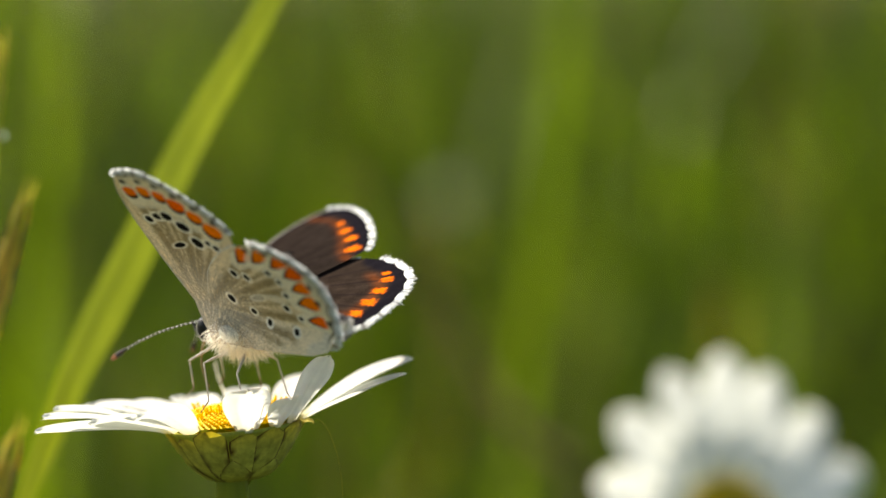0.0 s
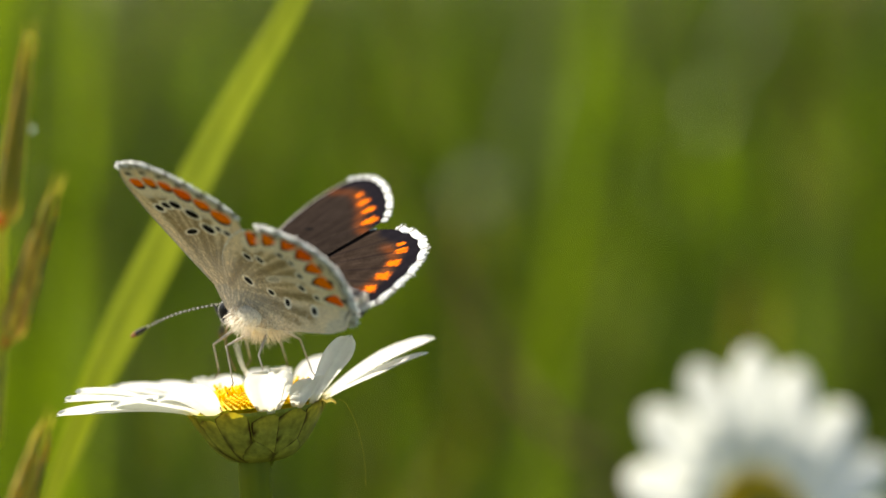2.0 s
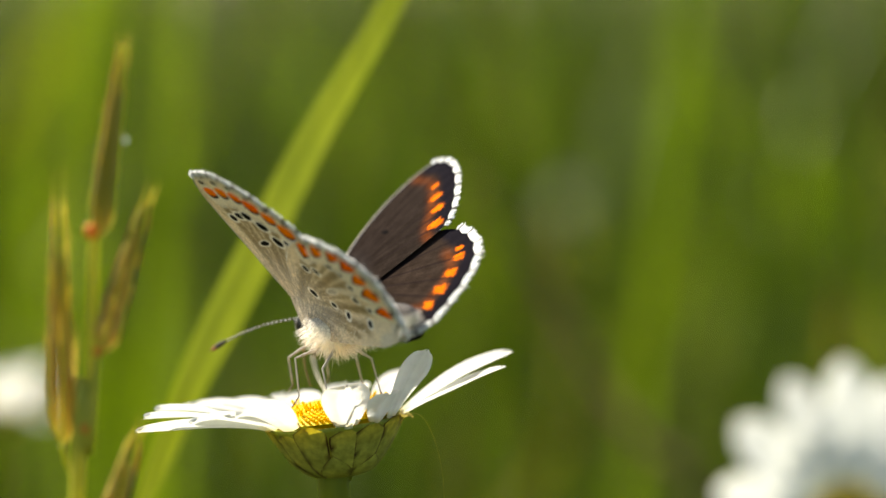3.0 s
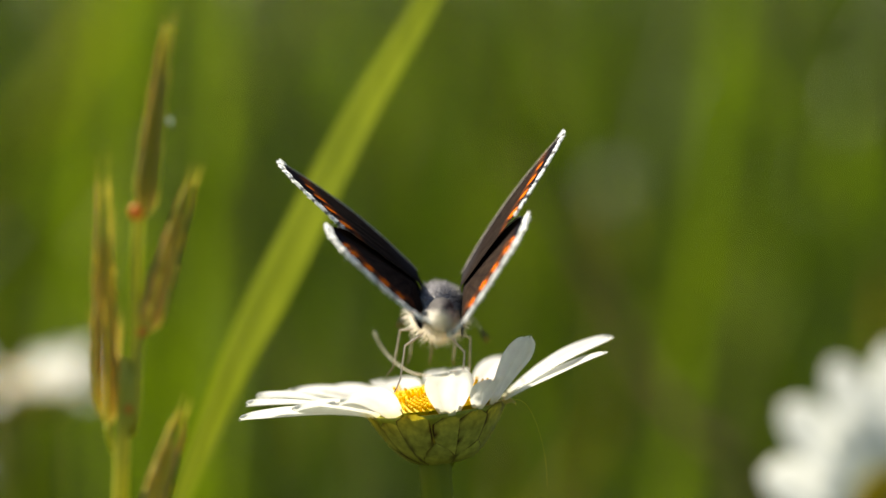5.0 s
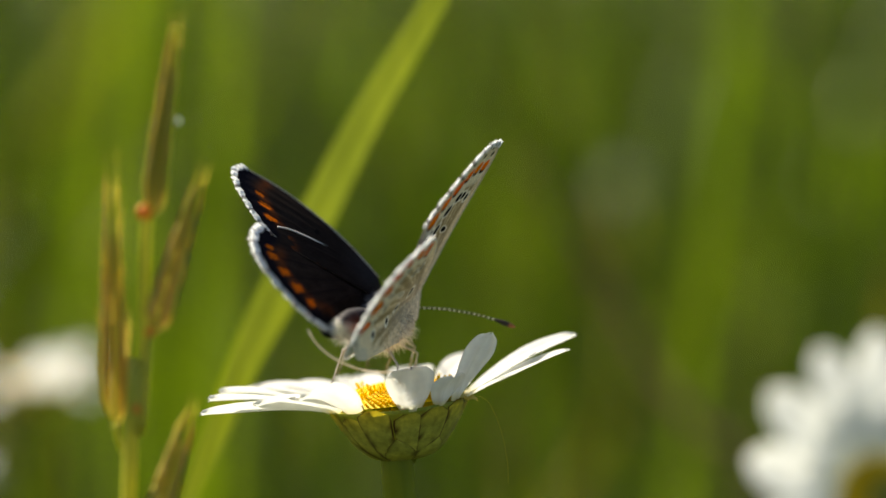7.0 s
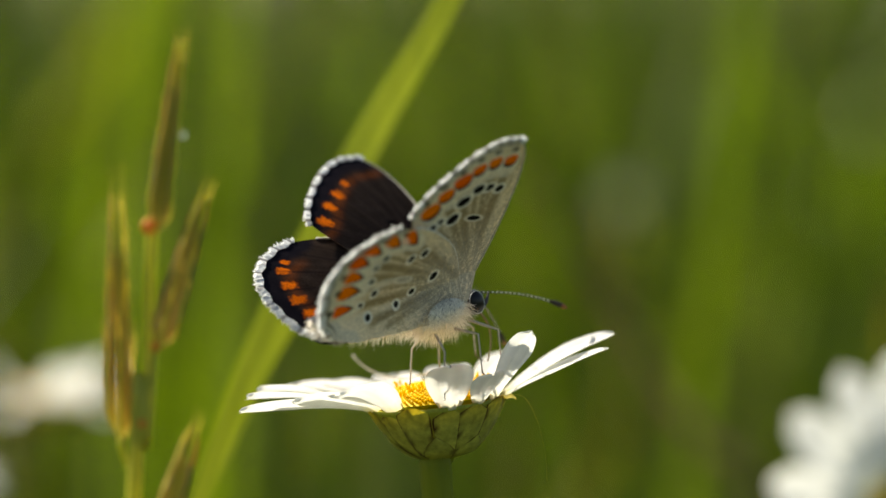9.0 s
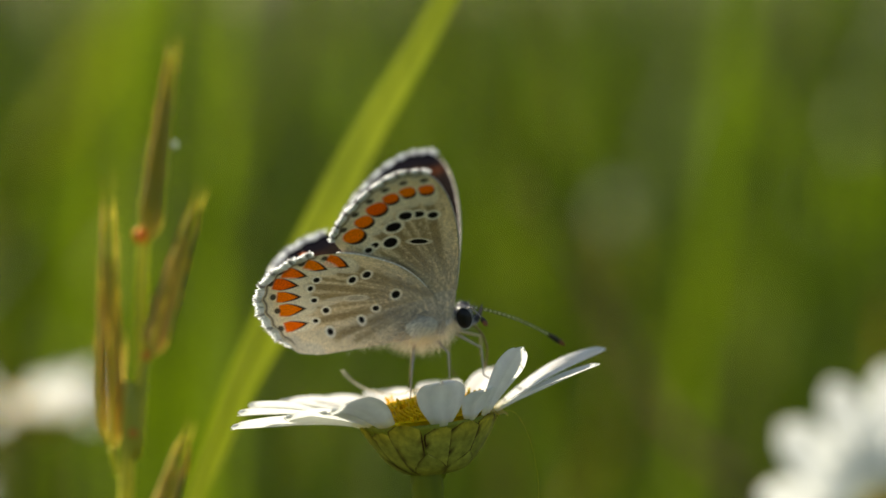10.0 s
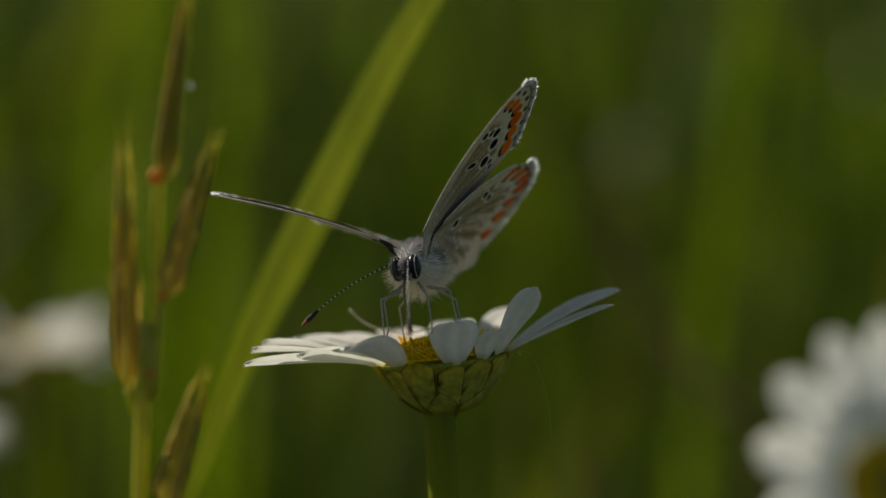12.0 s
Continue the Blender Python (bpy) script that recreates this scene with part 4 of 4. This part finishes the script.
# seconds; x, y, z in millimetres; heading, nose up, roll; then, left and right: wing's rise, forewing's sweep, hindwing's sweep, hindwing's further rise
PERCH = [
    (0, -3.33, 168.05, 337.22, 138.2, 3.9, -6.4, 56.1, 18.4, 2.2, 1.9, -2.7, -2.2, -0.3, -0.4),
    (0.5, -3.07, 168.06, 337.46, 137.2, 2.6, -2.2, 50.9, 24.1, 1.9, 0.8, -2.9, -3.2, 1.8, 0.5),
    (1, -3.19, 167.94, 337.47, 134.8, 1.9, 3.7, 45.2, 32.9, 2.7, 1.0, -2.2, -3.4, 0.8, -0.5),
    (1.5, -3.97, 168.01, 337.45, 134.2, 0.3, -5.0, 52.1, 24.9, 1.2, 0.9, -3.6, -3.7, -0.4, -0.6),
    (2, -3.81, 167.99, 338.02, 135.9, 1.1, -8.7, 54.1, 21.0, 1.3, 0.9, -3.8, -3.2, 0.1, 0.1),
    (2.5, -3.31, 167.49, 337.56, 136.1, -0.2, -7.6, 53.4, 23.4, 1.6, 1.0, -3.7, -3.5, 0.1, -0.1),
    (3, -4.79, 168.20, 337.71, 126.0, 0.9, -4.3, 51.3, 41.3, -2.8, -3.5, -2.5, -2.9, -1.3, -1.3),
    (3.2, -1.58, 168.77, 336.88, 117.8, 2.0, -11.7, 60.1, 40.2, -2.6, -3.3, -2.9, -3.0, -2.5, -2.4),
    (3.5, -3.40, 167.51, 337.38, 111.2, 0.4, -12.8, 60.3, 42.4, -0.1, -0.7, -3.6, -3.4, -3.6, -4.0),
    (3.7, -2.06, 168.84, 337.52, 112.2, 1.2, -9.2, 57.0, 42.8, 2.1, 1.2, -3.4, -3.2, -3.4, -3.4),
    (5.3, 0.59, 169.60, 337.53, 88.0, 4.3, 7.2, 33.3, 64.4, -3.2, -4.3, 3.1, -0.4, -2.3, -3.4),
    (5.5, -2.51, 169.61, 337.97, 89.4, 2.1, 6.2, 33.9, 60.3, -2.9, -3.8, 2.4, -0.8, -1.7, -3.7),
    (5.9, -3.55, 169.28, 338.22, 89.8, 3.7, 8.4, 32.8, 67.8, -3.1, -4.9, 2.7, 0.9, -1.0, -3.5),
    (6, -3.36, 169.06, 337.87, 90.5, 3.0, 19.3, 21.1, 76.7, -5.3, -7.3, 2.5, 1.1, -1.5, -3.5),
    (6.5, -1.99, 169.18, 337.11, 78.0, 5.9, 8.6, 31.0, 72.3, -4.5, -13.5, 3.7, -5.5, 3.5, -5.4),
    (6.6, -0.61, 169.02, 336.72, 76.8, 5.7, 9.5, 30.3, 72.5, -5.0, -11.6, 3.2, -5.4, 3.2, -5.8),
    (7, -2.95, 168.52, 336.92, 71.7, 5.0, 13.4, 27.7, 73.0, -6.9, -3.7, 0.9, -5.1, 1.9, -7.0),
    (7.2, -0.16, 167.88, 337.41, 66.3, 7.7, 9.5, 29.5, 65.3, -5.1, -10.4, -5.2, -8.9, -2.9, -6.0),
    (8.8, 1.04, 167.00, 338.88, 33.0, 10.7, -2.3, 41.9, 51.0, 0.2, 0.3, -2.9, -2.3, -1.8, -1.7),
    (9, 0.69, 166.63, 339.01, 34.5, 12.8, -4.8, 42.2, 47.2, 2.8, 3.1, -1.7, 0.7, -3.3, -2.5),
    (9.5, 0.98, 166.96, 338.55, 23.3, 15.0, 0.4, 41.3, 45.0, 3.5, 3.8, -0.5, 0.7, -2.8, -2.2),
    (9.8, 2.22, 167.70, 338.34, 13.2, 17.0, -3.5, 49.7, 43.3, 5.8, 6.0, 3.7, 4.1, -3.6, -1.9),
    (10, 0.68, 169.15, 338.42, -1.4, 13.7, 7.4, 37.6, 55.0, 1.7, 1.8, -2.5, -2.7, -1.3, -1.7),
    (10.1, 0.34, 168.60, 338.24, -7.1, 15.9, 6.9, 37.4, 55.1, 3.0, 3.2, -1.0, -1.2, -0.9, -1.1),
    (10.5, 0.62, 167.24, 338.62, -36.9, 18.1, 4.3, 41.4, 42.7, 7.7, 8.0, -2.2, -2.3, 1.0, 1.3),
    (10.8, -0.68, 166.39, 338.64, -57.7, 16.4, 11.6, 35.4, 44.7, 13.8, 12.8, 3.0, 3.9, -0.1, -0.6),
    (11, -1.17, 166.87, 338.29, -66.0, 16.1, 18.5, 24.3, 45.7, 13.4, 11.5, -0.4, 1.3, -1.2, -1.9),
    (11.2, -1.84, 166.21, 338.12, -92.4, 15.1, 9.9, 37.6, 32.5, 20.2, 19.6, 7.9, 8.9, 0.6, -1.1),
    (11.5, -2.03, 165.36, 338.53, -102.7, 8.6, 4.8, 48.2, 29.8, 7.2, 8.4, 5.2, 5.2, -4.3, 0.0),
    (11.8, -2.03, 165.48, 338.35, -106.8, 11.3, 8.2, 45.5, 22.5, 6.9, 7.7, 6.8, 7.0, -7.8, 0.0),
    (12, -2.88, 165.05, 338.40, -107.1, 12.1, 10.0, 46.9, 23.0, 4.8, 5.3, 2.4, 2.7, -7.2, 0.0),
]

# seconds; azimuth and rise of the left, then of the right antenna, in degrees
FEEL = [
    (0, 21, -25, 34, -32),
    (0.5, 21, -23, 34, -32),
    (1, 21, -24, 34, -32),
    (1.5, 24, -18, 34, -32),
    (2, 23, -18, 34, -32),
    (2.5, 23, -15, 34, -32),
    (3, 30, -19, 34, -32),
    (3.2, 22, -34, 34, -32),
    (3.5, 46, -13, 34, -32),
    (3.7, 47, -13, 34, -32),
    (5.3, 15, -32, 34, -32),
    (5.5, 15, -31, 37, -31),
    (5.9, 14, -31, 36, -24),
    (6, 14, -31, 70, 1),
    (6.5, 12, -29, 84, -17),
    (7, 11, -28, 78, 3),
    (7.2, 10, -28, 52, -18),
    (8.8, -2, -25, -49, -39),
    (9, -5, -24, -45, -41),
    (9.5, 28, -33, -33, -41),
    (9.8, 26, -24, 80, -14),
    (10, 16, -38, 80, 4),
    (10.5, 7, -32, 84, -26),
    (10.8, 26, -20, 64, -32),
    (11, 20, -26, 73, -9),
    (11.2, 22, -26, 62, -48),
    (11.5, -6, -35, 63, -39),
    (11.8, 38, -36, 26, -42),
    (12, 13, -46, 76, -28),
]


def motions():
    walk(main_daisy, [(t, pose(x * MM, y * MM, z * MM, DAISY_BACK, lean - 2, 0)) for t, x, y, z, lean in SWAY])
    walk(butterfly, [(r[0], pose(r[1] * MM, r[2] * MM, r[3] * MM, r[6], -r[5], r[4])) for r in PERCH])
    walk(filament, [(t, pose(0, 1.0 * MM, 1.7 * MM, 0, lift, yaw)) for t, yaw, lift in FILAMENT])
    walk(far_daisy, [(t, pose(FAR[0] + x * MM, FAR[1], FAR[2] + z * MM, 68, 0, 12)) for t, x, z in FAR_SWAY])
    walk(side_daisy, [(t, pose(SIDE[0] + x * MM, SIDE[1], SIDE[2], -4, 4, 0)) for t, x in SIDE_SWAY])
    for sd, ob in FEELERS.items():
        walk(ob, [(t, pose(1.2 * MM, 0.3 * sd * MM, -0.8 * MM, 0, -(le if sd > 0 else re), la if sd > 0 else -ra)) for t, la, le, ra, re in FEEL])
    for (fore, sd), ob in WINGS.items():
        k = 0 if sd > 0 else 1
        rows = []
        for r in PERCH:
            rise, sweep = r[7 + k] + (0 if fore else r[13 + k]), r[(9 if fore else 11) + k]
            hinge = pose(0, 1.3 * sd * MM, (0.5 if fore else 0.42) * MM, rise * sd, 0, 0)
            rows.append((r[0], hinge @ pose(0, 0, 0, 0, 0, -sweep * sd)))
        walk(ob, rows)


motions()
